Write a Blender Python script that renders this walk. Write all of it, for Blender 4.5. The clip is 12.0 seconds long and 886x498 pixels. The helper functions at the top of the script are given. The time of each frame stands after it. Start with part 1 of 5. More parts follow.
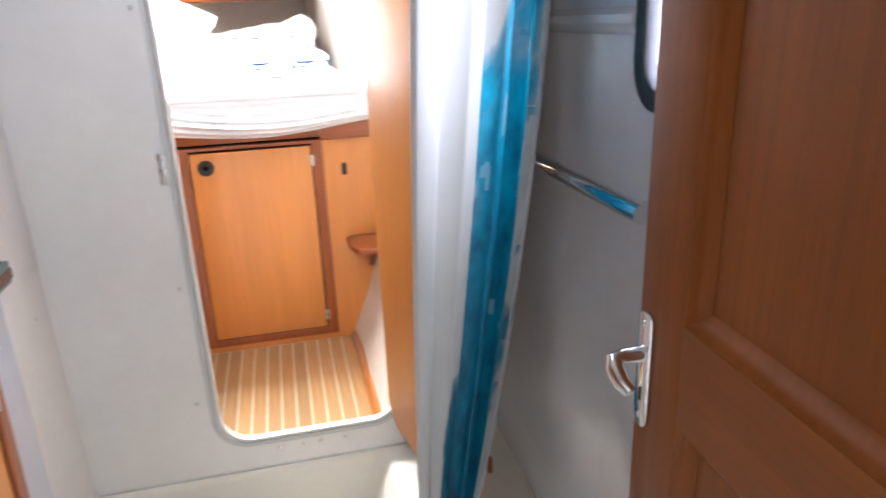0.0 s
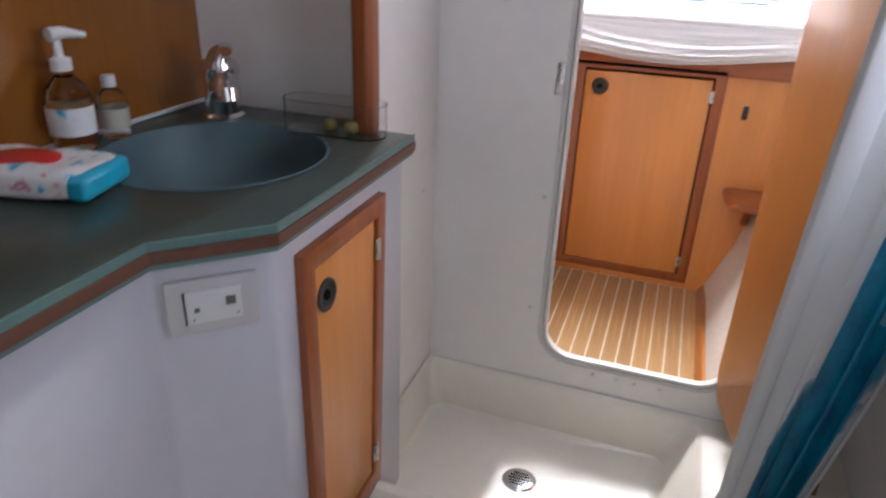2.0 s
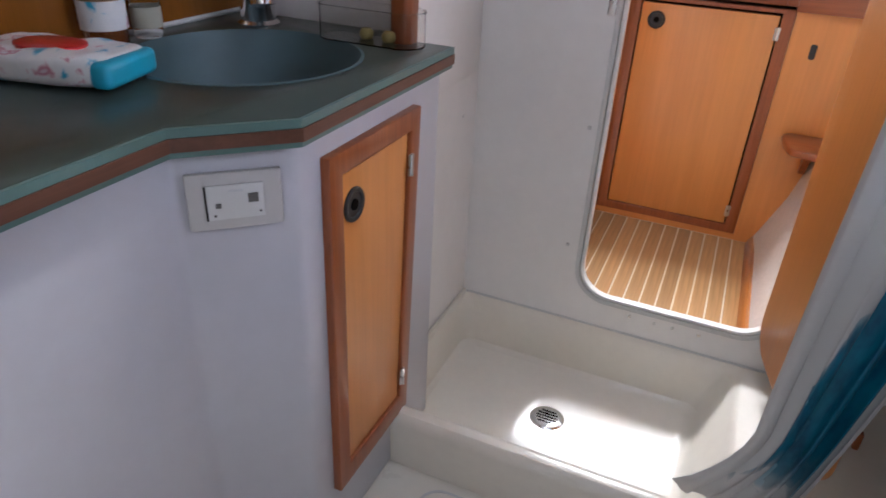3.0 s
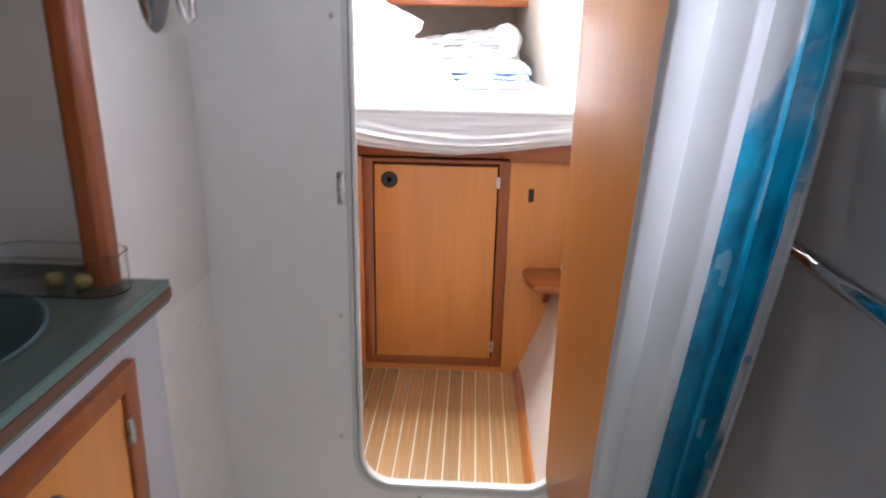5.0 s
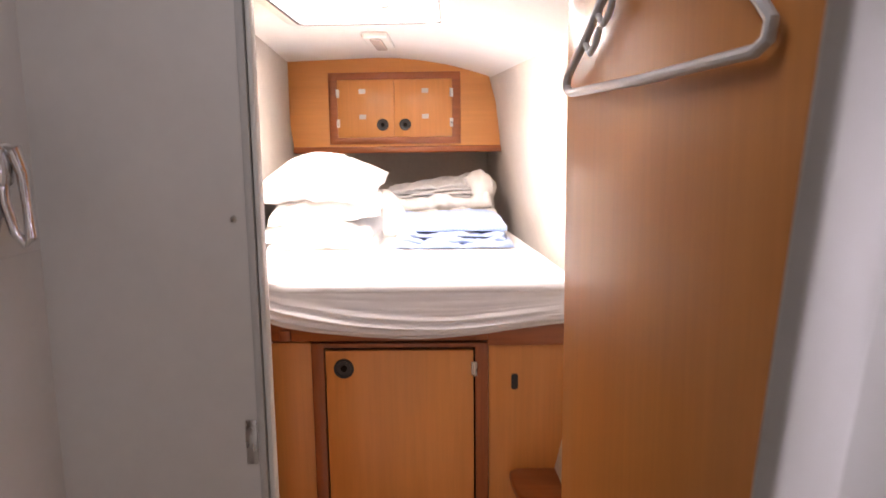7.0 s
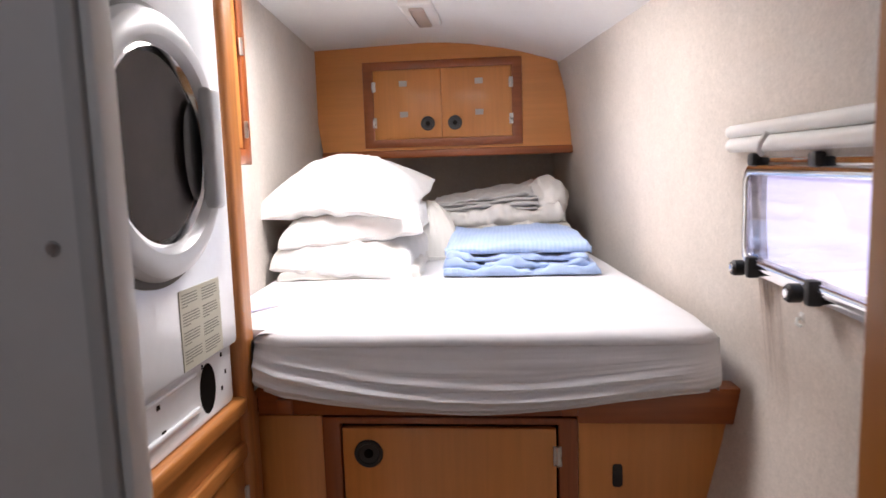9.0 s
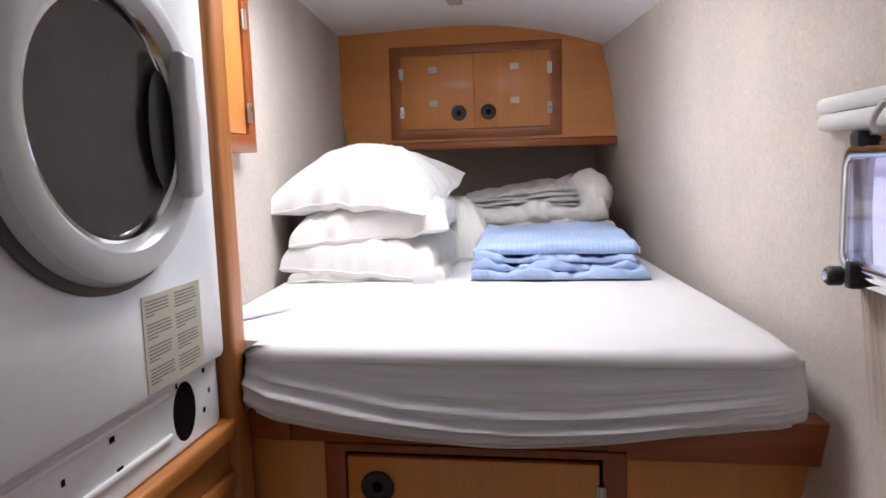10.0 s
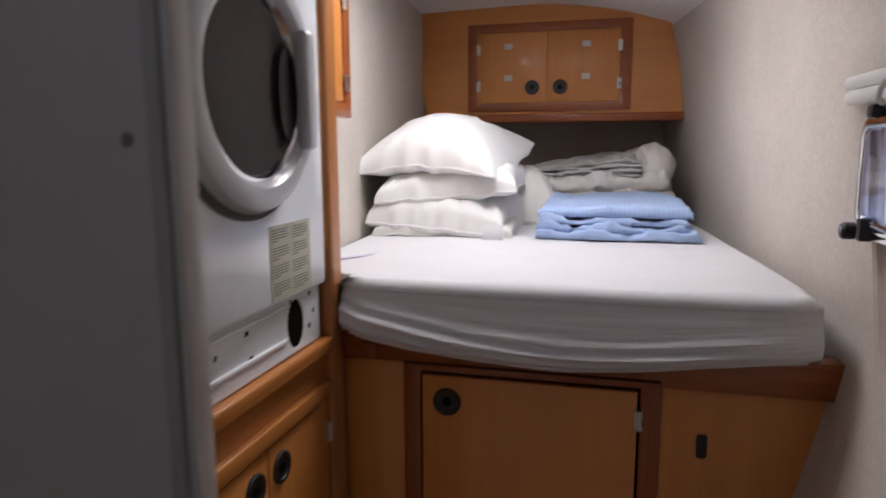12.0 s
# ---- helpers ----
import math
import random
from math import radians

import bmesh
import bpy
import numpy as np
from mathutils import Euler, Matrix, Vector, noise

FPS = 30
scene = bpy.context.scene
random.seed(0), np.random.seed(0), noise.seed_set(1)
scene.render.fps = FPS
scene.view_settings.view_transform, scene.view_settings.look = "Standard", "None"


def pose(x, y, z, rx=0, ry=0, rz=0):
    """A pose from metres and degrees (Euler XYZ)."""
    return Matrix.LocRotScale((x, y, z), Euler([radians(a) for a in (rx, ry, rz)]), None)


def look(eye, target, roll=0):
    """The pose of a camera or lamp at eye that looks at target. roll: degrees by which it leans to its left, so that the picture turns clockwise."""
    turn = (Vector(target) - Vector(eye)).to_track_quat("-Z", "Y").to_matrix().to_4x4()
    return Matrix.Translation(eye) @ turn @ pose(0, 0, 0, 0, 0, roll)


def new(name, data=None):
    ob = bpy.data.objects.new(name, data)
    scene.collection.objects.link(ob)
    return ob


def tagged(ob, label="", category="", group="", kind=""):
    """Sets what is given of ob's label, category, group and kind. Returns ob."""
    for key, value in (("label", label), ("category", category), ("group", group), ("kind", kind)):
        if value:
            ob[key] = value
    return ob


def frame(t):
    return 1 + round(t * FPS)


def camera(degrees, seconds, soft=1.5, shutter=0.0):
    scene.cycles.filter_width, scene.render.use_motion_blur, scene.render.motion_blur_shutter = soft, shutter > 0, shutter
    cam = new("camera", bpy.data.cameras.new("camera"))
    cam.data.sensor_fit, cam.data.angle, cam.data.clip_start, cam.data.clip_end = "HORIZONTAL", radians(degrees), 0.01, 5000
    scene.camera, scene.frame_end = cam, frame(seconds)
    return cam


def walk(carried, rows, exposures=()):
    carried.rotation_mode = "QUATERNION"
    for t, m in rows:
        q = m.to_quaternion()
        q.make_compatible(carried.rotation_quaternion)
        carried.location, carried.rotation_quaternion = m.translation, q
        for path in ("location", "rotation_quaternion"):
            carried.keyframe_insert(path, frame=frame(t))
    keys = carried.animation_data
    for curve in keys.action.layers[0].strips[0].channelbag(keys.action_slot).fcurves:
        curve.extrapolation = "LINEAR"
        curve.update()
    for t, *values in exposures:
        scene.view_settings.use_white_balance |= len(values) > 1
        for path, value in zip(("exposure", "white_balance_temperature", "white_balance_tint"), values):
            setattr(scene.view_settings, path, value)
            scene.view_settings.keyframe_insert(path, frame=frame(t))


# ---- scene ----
cam = camera(66.9, 12.0, soft=1.6, shutter=0.5)
PATH = [
    (0, (0.123, 0.837, 1.2), (0.548, 2.679, 0.546), -2.2),
    (0.5, (0.161, 0.833, 1.194), (0.263, 2.724, 0.549), -2.5),
    (1, (0.13, 0.867, 1.22), (0.004, 2.743, 0.541), -0.3),
    (1.5, (0.095, 0.883, 1.221), (-0.255, 2.705, 0.475), 1.6),
    (2, (0.112, 0.878, 1.189), (-0.472, 2.592, 0.338), 2.1),
    (2.5, (0.129, 0.875, 1.129), (-0.574, 2.492, 0.185), 2.2),
    (2.7, (0.128, 0.882, 1.11), (-0.578, 2.477, 0.13), 2.6),
    (4.3, (0.12, 0.989, 1.167), (-0.141, 2.807, 0.374), 2.0),
    (4.5, (0.109, 1.014, 1.185), (-0.078, 2.859, 0.438), 1.8),
    (5, (0.123, 1.071, 1.231), (0.046, 2.965, 0.594), 1.1),
    (5.5, (0.17, 1.162, 1.255), (0.119, 3.087, 0.717), -1.9),
    (6, (0.159, 1.271, 1.27), (0.165, 3.218, 0.813), -1.3),
    (6.5, (0.157, 1.361, 1.305), (0.168, 3.327, 0.943), -1.6),
    (7, (0.166, 1.473, 1.342), (0.127, 3.45, 1.042), -0.7),
    (7.2, (0.174, 1.525, 1.355), (0.108, 3.502, 1.062), -0.6),
    (8.8, (0.142, 1.996, 1.303), (-0.042, 3.97, 1.04), -1.9),
    (9, (0.127, 2.048, 1.287), (-0.066, 4.023, 1.038), -1.8),
    (9.5, (0.131, 2.157, 1.263), (-0.126, 4.126, 1.024), -2.0),
    (10, (0.131, 2.246, 1.262), (-0.173, 4.208, 1.015), -1.7),
    (10.5, (0.145, 2.264, 1.258), (-0.182, 4.223, 1.021), -1.5),
    (11, (0.144, 2.247, 1.266), (-0.173, 4.206, 1.015), -1.4),
    (11.5, (0.17, 2.17, 1.26), (-0.207, 4.116, 0.993), -1.4),
    (12, (0.167, 2.051, 1.238), (-0.338, 3.961, 0.927), -0.3),
]

# ---------------------------------------------------------------- world and light
EXPOSURES = [(t, stops, kelvin, tint) for t, stops, kelvin, tint in (
    (0.0, 2.98, 6150, 6), (1.0, 2.5, 6100, 9), (1.5, 2.3, 6100, 9), (2.7, 2.2, 5950, 11), (4.3, 2.25, 6000, 7), (5.5, 2.05, 6200, 11),
    (6.5, 1.6, 6950, 16), (7.2, 1.2, 7600, 21), (8.8, 0.38, 6650, 15), (9.6, 0.08, 6350, 13), (10.5, -0.30, 6200, 12), (11.4, -0.43, 6300, 13), (12.0, -0.60, 6350, 13))]
walk(cam, [(t, look(eye, target, roll)) for t, eye, target, roll in PATH], EXPOSURES)

world = bpy.data.worlds.new("world")
scene.world = world
world.use_nodes = True
wn = world.node_tree.nodes
wl = world.node_tree.links
sky = wn.new("ShaderNodeTexSky")
sky.sky_type, sky.sun_disc = "NISHITA", False
sky.sun_elevation, sky.sun_rotation = radians(55), radians(200)
wn["Background"].inputs["Strength"].default_value = 0.12
wl.new(sky.outputs["Color"], wn["Background"].inputs["Color"])


def sun_lamp():
    data = bpy.data.lights.new("sun", "SUN")
    data.energy, data.angle, data.color = 1.2, radians(12), (1.0, 0.97, 0.93)
    ob = new("sun", data)
    ob.matrix_world = pose(0, 0, 6, 35, 0, 160)


def area(name, at, to, w, h, watts, colour):
    data = bpy.data.lights.new(name, "AREA")
    data.shape, data.size, data.size_y, data.energy, data.color = "RECTANGLE", w, h, watts, colour
    ob = new(name, data)
    ob.matrix_world = look(at, to)
    return ob


sun_lamp()
area("hatch_daylight", (-0.11, 3.56, 1.825), (-0.11, 3.55, 0.0), 0.46, 0.42, 13.0, (1.0, 0.98, 0.97))
area("head_window_daylight", (0.70, 1.54, 1.215), (-0.5, 1.6, 1.0), 0.32, 0.24, 0.66, (0.88, 0.92, 1.0))
area("doorway_daylight", (0.06, 0.60, 0.86), (-0.10, 2.4, 0.55), 0.56, 1.65, 0.56, (0.95, 0.95, 1.0))
area("skylight_daylight", (0.02, 1.95, 1.90), (0.02, 1.95, 0.0), 0.34, 0.34, 0.54, (0.95, 0.97, 1.0))


# ---------------------------------------------------------------- materials
class Mat:
    """A node material with short calls."""

    def __init__(self, name, rough=0.5, metal=0.0, coat=0.0):
        self.m = bpy.data.materials.new(name)
        self.m.use_nodes = True
        self.t = self.m.node_tree
        self.b = self.t.nodes["Principled BSDF"]
        self.b.inputs["Roughness"].default_value = rough
        self.b.inputs["Metallic"].default_value = metal
        self.b.inputs["Coat Weight"].default_value = coat
        self.b.inputs["Coat Roughness"].default_value = 0.12

    def n(self, kind, **kw):
        node = self.t.nodes.new(kind)
        for k, v in kw.items():
            node.inputs[k.replace("_", " ")].default_value = v
        return node

    def link(self, a, b):
        self.t.links.new(a, b)

    def coords(self, scale, spin=(0, 0, 0)):
        tc = self.n("ShaderNodeTexCoord")
        mp = self.n("ShaderNodeMapping")
        mp.inputs["Scale"].default_value = scale
        mp.inputs["Rotation"].default_value = [radians(a) for a in spin]
        self.link(tc.outputs["Object"], mp.inputs["Vector"])
        return mp.outputs["Vector"]

    def noise(self, vec, scale, detail=4.0, rough=0.55, dist=0.0):
        nz = self.n("ShaderNodeTexNoise", Scale=scale, Detail=detail, Roughness=rough, Distortion=dist)
        self.link(vec, nz.inputs["Vector"])
        return nz.outputs["Fac"]

    def ramp(self, fac, stops):
        r = self.n("ShaderNodeValToRGB")
        e = r.color_ramp.elements
        e[0].position, e[0].color = stops[0][0], (*stops[0][1], 1)
        e[1].position, e[1].color = stops[-1][0], (*stops[-1][1], 1)
        for p, c in stops[1:-1]:
            e.new(p).color = (*c, 1)
        self.link(fac, r.inputs["Fac"])
        return r.outputs["Color"]

    def mix(self, fac, a, b, kind="MIX"):
        mx = self.n("ShaderNodeMix")
        mx.data_type, mx.blend_type = "RGBA", kind
        for sock, v in ((mx.inputs[0], fac), (mx.inputs[6], a), (mx.inputs[7], b)):
            if isinstance(v, (int, float)):
                sock.default_value = v
            elif isinstance(v, tuple):
                sock.default_value = (*v, 1)
            else:
                self.link(v, sock)
        return mx.outputs[2]

    def colour(self, c):
        if isinstance(c, tuple):
            self.b.inputs["Base Color"].default_value = (*c, 1)
        else:
            self.link(c, self.b.inputs["Base Color"])
        return self

    def bump(self, h, strength=0.2, dist=0.002):
        bp = self.n("ShaderNodeBump", Strength=strength, Distance=dist)
        self.link(h, bp.inputs["Height"])
        self.link(bp.outputs["Normal"], self.b.inputs["Normal"])
        return self

    def rough_from(self, fac, lo, hi):
        mr = self.n("ShaderNodeMapRange")
        mr.inputs["To Min"].default_value, mr.inputs["To Max"].default_value = lo, hi
        self.link(fac, mr.inputs["Value"])
        self.link(mr.outputs["Result"], self.b.inputs["Roughness"])
        return self


def dim(c, k):
    return tuple(min(1.0, v * k) for v in c)


def wood(name, c, rough=0.35, coat=0.3, grain="z", contrast=0.16, vary=0.0):
    """Varnished wood with the grain along one axis."""
    m = Mat(name, rough, 0, coat)
    s = {"z": (60, 60, 2.2), "y": (60, 2.2, 60), "x": (2.2, 60, 60)}[grain]
    big = {"z": (7, 7, 0.6), "y": (7, 0.6, 7), "x": (0.6, 7, 7)}[grain]
    fine = m.noise(m.coords(s), 1.6, 6, 0.6, 0.3)
    broad = m.noise(m.coords(big), 1.5, 3, 0.5, 0.6)
    a = m.ramp(fine, [(0.3, dim(c, 1 - contrast)), (0.7, dim(c, 1 + contrast))])
    b = m.ramp(broad, [(0.3, dim((0.80, 0.77, 0.72), 1.0 + 0.16 * (contrast < 0.1))), (0.7, (1.05, 1.05, 1.06))])
    col = m.mix(1.0, a, b, "MULTIPLY")
    if vary:
        oi = m.n("ShaderNodeObjectInfo")
        rv = m.ramp(oi.outputs["Random"], [(0.0, (1 - vary,) * 3), (1.0, (1 + vary * 0.4,) * 3)])
        col = m.mix(1.0, col, rv, "MULTIPLY")
    m.colour(col).bump(fine, 0.12, 0.0006).rough_from(broad, rough - 0.06, rough + 0.1)
    return m.m


def paint(name, c, rough=0.4, coat=0.0, dirt=0.06, scale=3.0, bump=0.04, fine=60.0):
    """Painted or moulded surface, slightly uneven."""
    m = Mat(name, rough, 0, coat)
    v = m.coords((1, 1, 1))
    big = m.noise(v, scale, 5, 0.6)
    small = m.noise(v, fine, 3, 0.6)
    col = m.mix(1.0, m.ramp(big, [(0.25, dim(c, 1 - dirt)), (0.75, dim(c, 1 + dirt * 0.4))]), m.ramp(small, [(0.2, (0.97,) * 3), (0.8, (1.02,) * 3)]), "MULTIPLY")
    m.colour(col).bump(small, bump, 0.001).rough_from(big, rough - 0.05, rough + 0.08)
    return m.m


def metal(name, c, rough=0.08):
    m = Mat(name, rough, 1.0)
    f = m.noise(m.coords((1, 1, 1)), 40, 3)
    m.colour(m.ramp(f, [(0.3, dim(c, 0.9)), (0.7, c)])).rough_from(f, rough, rough + 0.12)
    return m.m


def cloth(name, c, weave=900.0, crease=0.3, rough=0.9, stripes=None):
    """Cotton with soft creases and a weave."""
    m = Mat(name, rough)
    m.b.inputs["Sheen Weight"].default_value = 0.15
    v = m.coords((1, 1, 1))
    big = m.noise(v, 9, 5, 0.6, 0.8)
    fine = m.noise(v, weave, 2, 0.5)
    col = m.ramp(big, [(0.3, dim(c, 0.95)), (0.7, c)])
    if stripes:
        w = m.n("ShaderNodeTexWave", Scale=stripes, Distortion=0.3)
        w.bands_direction = "X"
        m.link(v, w.inputs["Vector"])
        col = m.mix(1.0, col, m.ramp(w.outputs["Fac"], [(0.4, (0.90, 0.93, 0.97)), (0.6, (1.0, 1.0, 1.0))]), "MULTIPLY")
    h = m.mix(0.25, big, fine)
    m.colour(col).bump(h, crease, 0.006)
    return m.m


def liner():
    """Woven vinyl hull lining, mottled, with rust under the window."""
    m = Mat("hull_lining", 0.8)
    v = m.coords((1, 1, 1))
    big = m.noise(v, 2.2, 4, 0.6)
    weave = m.noise(m.coords((1, 1, 0.75)), 300, 3, 0.65)
    blot = m.noise(v, 70, 5, 0.7)
    c = (0.63, 0.575, 0.52)
    col = m.mix(1.0, m.ramp(big, [(0.3, dim(c, 0.88)), (0.7, dim(c, 1.06))]), m.ramp(weave, [(0.25, (0.82,) * 3), (0.75, (1.12,) * 3)]), "MULTIPLY")
    col = m.mix(1.0, col, m.ramp(blot, [(0.3, (0.92,) * 3), (0.7, (1.05,) * 3)]), "MULTIPLY")
    m.colour(col).bump(m.mix(0.5, weave, blot), 0.35, 0.0015)
    return m.m


def rust():
    """Rust run on the lining: streaks that thin out downwards."""
    m = Mat("rust_stain", 0.85)
    streak = m.noise(m.coords((1, 90, 5)), 1.0, 4, 0.6)
    blot = m.noise(m.coords((1, 1, 1)), 240, 3, 0.6)
    tc = m.n("ShaderNodeTexCoord")
    sp = m.n("ShaderNodeSeparateXYZ")
    m.link(tc.outputs["Generated"], sp.inputs["Vector"])
    edge = m.n("ShaderNodeMapRange")
    edge.inputs["From Min"].default_value, edge.inputs["From Max"].default_value = 0.0, 1.0
    edge.inputs["To Min"].default_value, edge.inputs["To Max"].default_value = 0.0, 0.5
    m.link(sp.outputs["Z"], edge.inputs["Value"])
    sub = m.n("ShaderNodeMath")
    sub.operation = "MULTIPLY"
    m.link(edge.outputs["Result"], sub.inputs[0])
    m.link(m.ramp(streak, [(0.36, (0, 0, 0)), (0.62, (1, 1, 1))]), sub.inputs[1])
    sub2 = m.n("ShaderNodeMath")
    sub2.operation = "MULTIPLY"
    m.link(sub.outputs[0], sub2.inputs[0])
    m.link(m.ramp(blot, [(0.3, (0.5,) * 3), (0.6, (1, 1, 1))]), sub2.inputs[1])
    m.link(sub2.outputs[0], m.b.inputs["Alpha"])
    m.colour(m.ramp(blot, [(0.3, (0.26, 0.11, 0.045)), (0.7, (0.40, 0.20, 0.10))]))
    return m.m


def glass(name, tint=(1, 1, 1), rough=0.0):
    m = Mat(name, rough)
    m.b.inputs["Transmission Weight"].default_value = 1.0
    m.b.inputs["IOR"].default_value = 1.45
    m.colour(tint)
    return m.m


def curtain_print():
    """White shower curtain with a sea-blue printed band of blotches and small white squares."""
    m = Mat("curtain_print", 0.5)
    tc = m.n("ShaderNodeTexCoord")
    uv = tc.outputs["UV"]
    sp = m.n("ShaderNodeSeparateXYZ")
    m.link(uv, sp.inputs["Vector"])
    mp = m.n("ShaderNodeMapping")
    mp.inputs["Scale"].default_value = (1.5, 1.7, 1)
    m.link(uv, mp.inputs["Vector"])
    wob = m.noise(mp.outputs["Vector"], 4.5, 3, 0.5)
    vor = m.n("ShaderNodeTexVoronoi", Scale=17.0)
    vor.distance = "CHEBYCHEV"
    m.link(mp.outputs["Vector"], vor.inputs["Vector"])

    def calc(op, x, y, z=0.0):
        nd = m.n("ShaderNodeMath")
        nd.operation = op
        for sock, val in zip(nd.inputs, (x, y, z)):
            if isinstance(val, (int, float)):
                sock.default_value = val
            else:
                m.link(val, sock)
        return nd.outputs[0]

    cells = m.n("ShaderNodeSeparateXYZ")
    m.link(vor.outputs["Color"], cells.inputs["Vector"])
    jag = calc("ADD", calc("MULTIPLY_ADD", wob, 0.34, -0.17), calc("MULTIPLY_ADD", cells.outputs["X"], 0.03, -0.015))
    u, v = sp.outputs["X"], sp.outputs["Y"]
    left = calc("ADD", calc("MULTIPLY_ADD", v, -0.52, u), calc("ADD", jag, -0.21))
    right = calc("ADD", calc("MULTIPLY", u, -1.0), calc("ADD", jag, 0.85))
    low = calc("ADD", v, calc("MULTIPLY_ADD", jag, 0.5, -0.06))
    high = calc("ADD", calc("MULTIPLY", v, -0.5), calc("ADD", jag, 0.385))
    inside = calc("MINIMUM", calc("MINIMUM", left, right), calc("MINIMUM", low, high))
    mask = m.ramp(inside, [(0.0, (0, 0, 0)), (0.006, (0.45, 0.45, 0.45)), (0.028, (0.9, 0.9, 0.9)), (0.06, (1, 1, 1))])
    white = (0.61, 0.61, 0.605)
    sea = m.ramp(v, [(0.1, (0.002, 0.12, 0.21)), (0.35, (0.002, 0.18, 0.32)), (0.55, (0.003, 0.29, 0.49)), (0.70, (0.01, 0.42, 0.62)), (0.84, (0.25, 0.60, 0.70))])
    sea = m.mix(1.0, sea, m.ramp(m.noise(mp.outputs["Vector"], 13, 3, 0.6), [(0.3, (0.45, 0.55, 0.65)), (0.7, (1.6, 1.5, 1.35))]), "MULTIPLY")
    spot = m.ramp(cells.outputs["Y"], [(0.93, (0, 0, 0)), (0.96, (0.6, 0.6, 0.6))])
    sea = m.mix(spot, sea, (0.30, 0.55, 0.68))
    col = m.mix(mask, white, sea)
    m.colour(col)
    tr = m.n("ShaderNodeBsdfTranslucent")
    m.link(col, tr.inputs["Color"])
    ad = m.n("ShaderNodeMixShader")
    ad.inputs[0].default_value = 0.22
    m.link(m.b.outputs[0], ad.inputs[1])
    m.link(tr.outputs[0], ad.inputs[2])
    m.link(ad.outputs[0], m.t.nodes["Material Output"].inputs["Surface"])
    return m.m


def wipes_print():
    """Crinkled printed foil of a wipes packet."""
    m = Mat("wipes_foil", 0.3)
    v = m.coords((1, 1, 1))
    f = m.noise(v, 24, 3, 0.5, 0.4)
    col = m.ramp(f, [(0.36, (0.04, 0.40, 0.60)), (0.42, (0.75, 0.77, 0.78)), (0.58, (0.80, 0.80, 0.80)), (0.63, (0.55, 0.20, 0.28)), (0.68, (0.74, 0.74, 0.78))])
    m.colour(col).bump(m.noise(v, 60, 4), 0.4, 0.003)
    return m.m


BEECH = wood("beech_veneer", (0.62, 0.254, 0.066), 0.36, 0.3, "z", 0.055)
BEECH_X = wood("beech_veneer_across", (0.62, 0.254, 0.066), 0.36, 0.3, "x", 0.055)
BEECH_DOOR = wood("beech_door", (0.50, 0.198, 0.046), 0.40, 0.16, "z", 0.06)
# niche shade is put into this colour, well below the other beech
GLOSSY = wood("glossy_beech_shaded", (0.25, 0.090, 0.013), 0.15, 0.5, "z", 0.08)
TRIM = wood("red_hardwood_trim", (0.29, 0.076, 0.017), 0.36, 0.3, "z", 0.18)
TRIM_X = wood("red_hardwood_rail", (0.31, 0.082, 0.018), 0.36, 0.3, "x", 0.18)
TRIM_Y = wood("honey_hardwood_rail", (0.47, 0.18, 0.045), 0.34, 0.35, "y", 0.2)
POST = wood("honey_hardwood_post", (0.45, 0.17, 0.045), 0.34, 0.35, "z", 0.2)
MAHOG = wood("mahogany_door", (0.195, 0.054, 0.007), 0.45, 0.05, "z", 0.13)
MAHOG_X = wood("mahogany_rail", (0.195, 0.054, 0.007), 0.45, 0.05, "y", 0.13)
for varnished in (MAHOG, MAHOG_X):
    varnished.node_tree.nodes["Principled BSDF"].inputs["Specular IOR Level"].default_value = 0.25
TEAK = wood("teak_plank", (0.50, 0.295, 0.125), 0.4, 0.2, "y", 0.24, 0.22)
HOLLY = paint("pale_floor_line", (0.74, 0.69, 0.57), 0.45)
GRP = paint("white_moulded_wall", (0.78, 0.76, 0.74), 0.35, 0.2, 0.07, 2.5, 0.05, 30)
# the unit's white is darkened to stand for the shade it lies in
GRP_SHADED = paint("white_moulded_unit_shaded", (0.49, 0.49, 0.53), 0.35, 0.2, 0.05, 2.5, 0.05, 30)
GRP_GLOSS = paint("glossy_moulded_wall", (0.60, 0.61, 0.64), 0.16, 0.4, 0.05, 2.5, 0.03, 18)
TRAY = paint("cream_shower_tray", (0.76, 0.72, 0.63), 0.28, 0.3, 0.06, 4, 0.03, 40)
CEIL = paint("white_ceiling_panel", (0.85, 0.84, 0.82), 0.6, 0, 0.05, 2, 0.06, 90)
WHITE = paint("white_plastic", (0.78, 0.78, 0.76), 0.35)
SOCKET = paint("grey_white_plastic", (0.47, 0.455, 0.445), 0.4)
CREAMP = paint("cream_plastic", (0.60, 0.56, 0.51), 0.45)
ENAMEL = paint("white_enamel", (0.78, 0.80, 0.83), 0.18, 0.4, 0.02, 2, 0.01)
SILVER = paint("silver_plastic", (0.52, 0.53, 0.545), 0.3, 0.3, 0.04, 5, 0.02)
DARKGLASS = paint("dark_door_glass", (0.048, 0.042, 0.043), 0.10, 0.0, 0.3, 6, 0.0)
BLACK = paint("black_plastic", (0.018, 0.018, 0.02), 0.42)
DARK = paint("dark_gap", (0.008, 0.006, 0.005), 0.95)
DARK.node_tree.nodes["Principled BSDF"].inputs["Specular IOR Level"].default_value = 0.05
DARK_RUBBER = paint("dark_grey_rubber", (0.10, 0.095, 0.09), 0.7)
RUBBER = paint("grey_rubber_seal", (0.58, 0.58, 0.57), 0.6)
CHROME = metal("chrome", (0.86, 0.86, 0.87), 0.05)
# chrome whose dark reflections are put into a low base colour
PLATE = metal("chrome_dark_reflection", (0.30, 0.30, 0.31), 0.12)
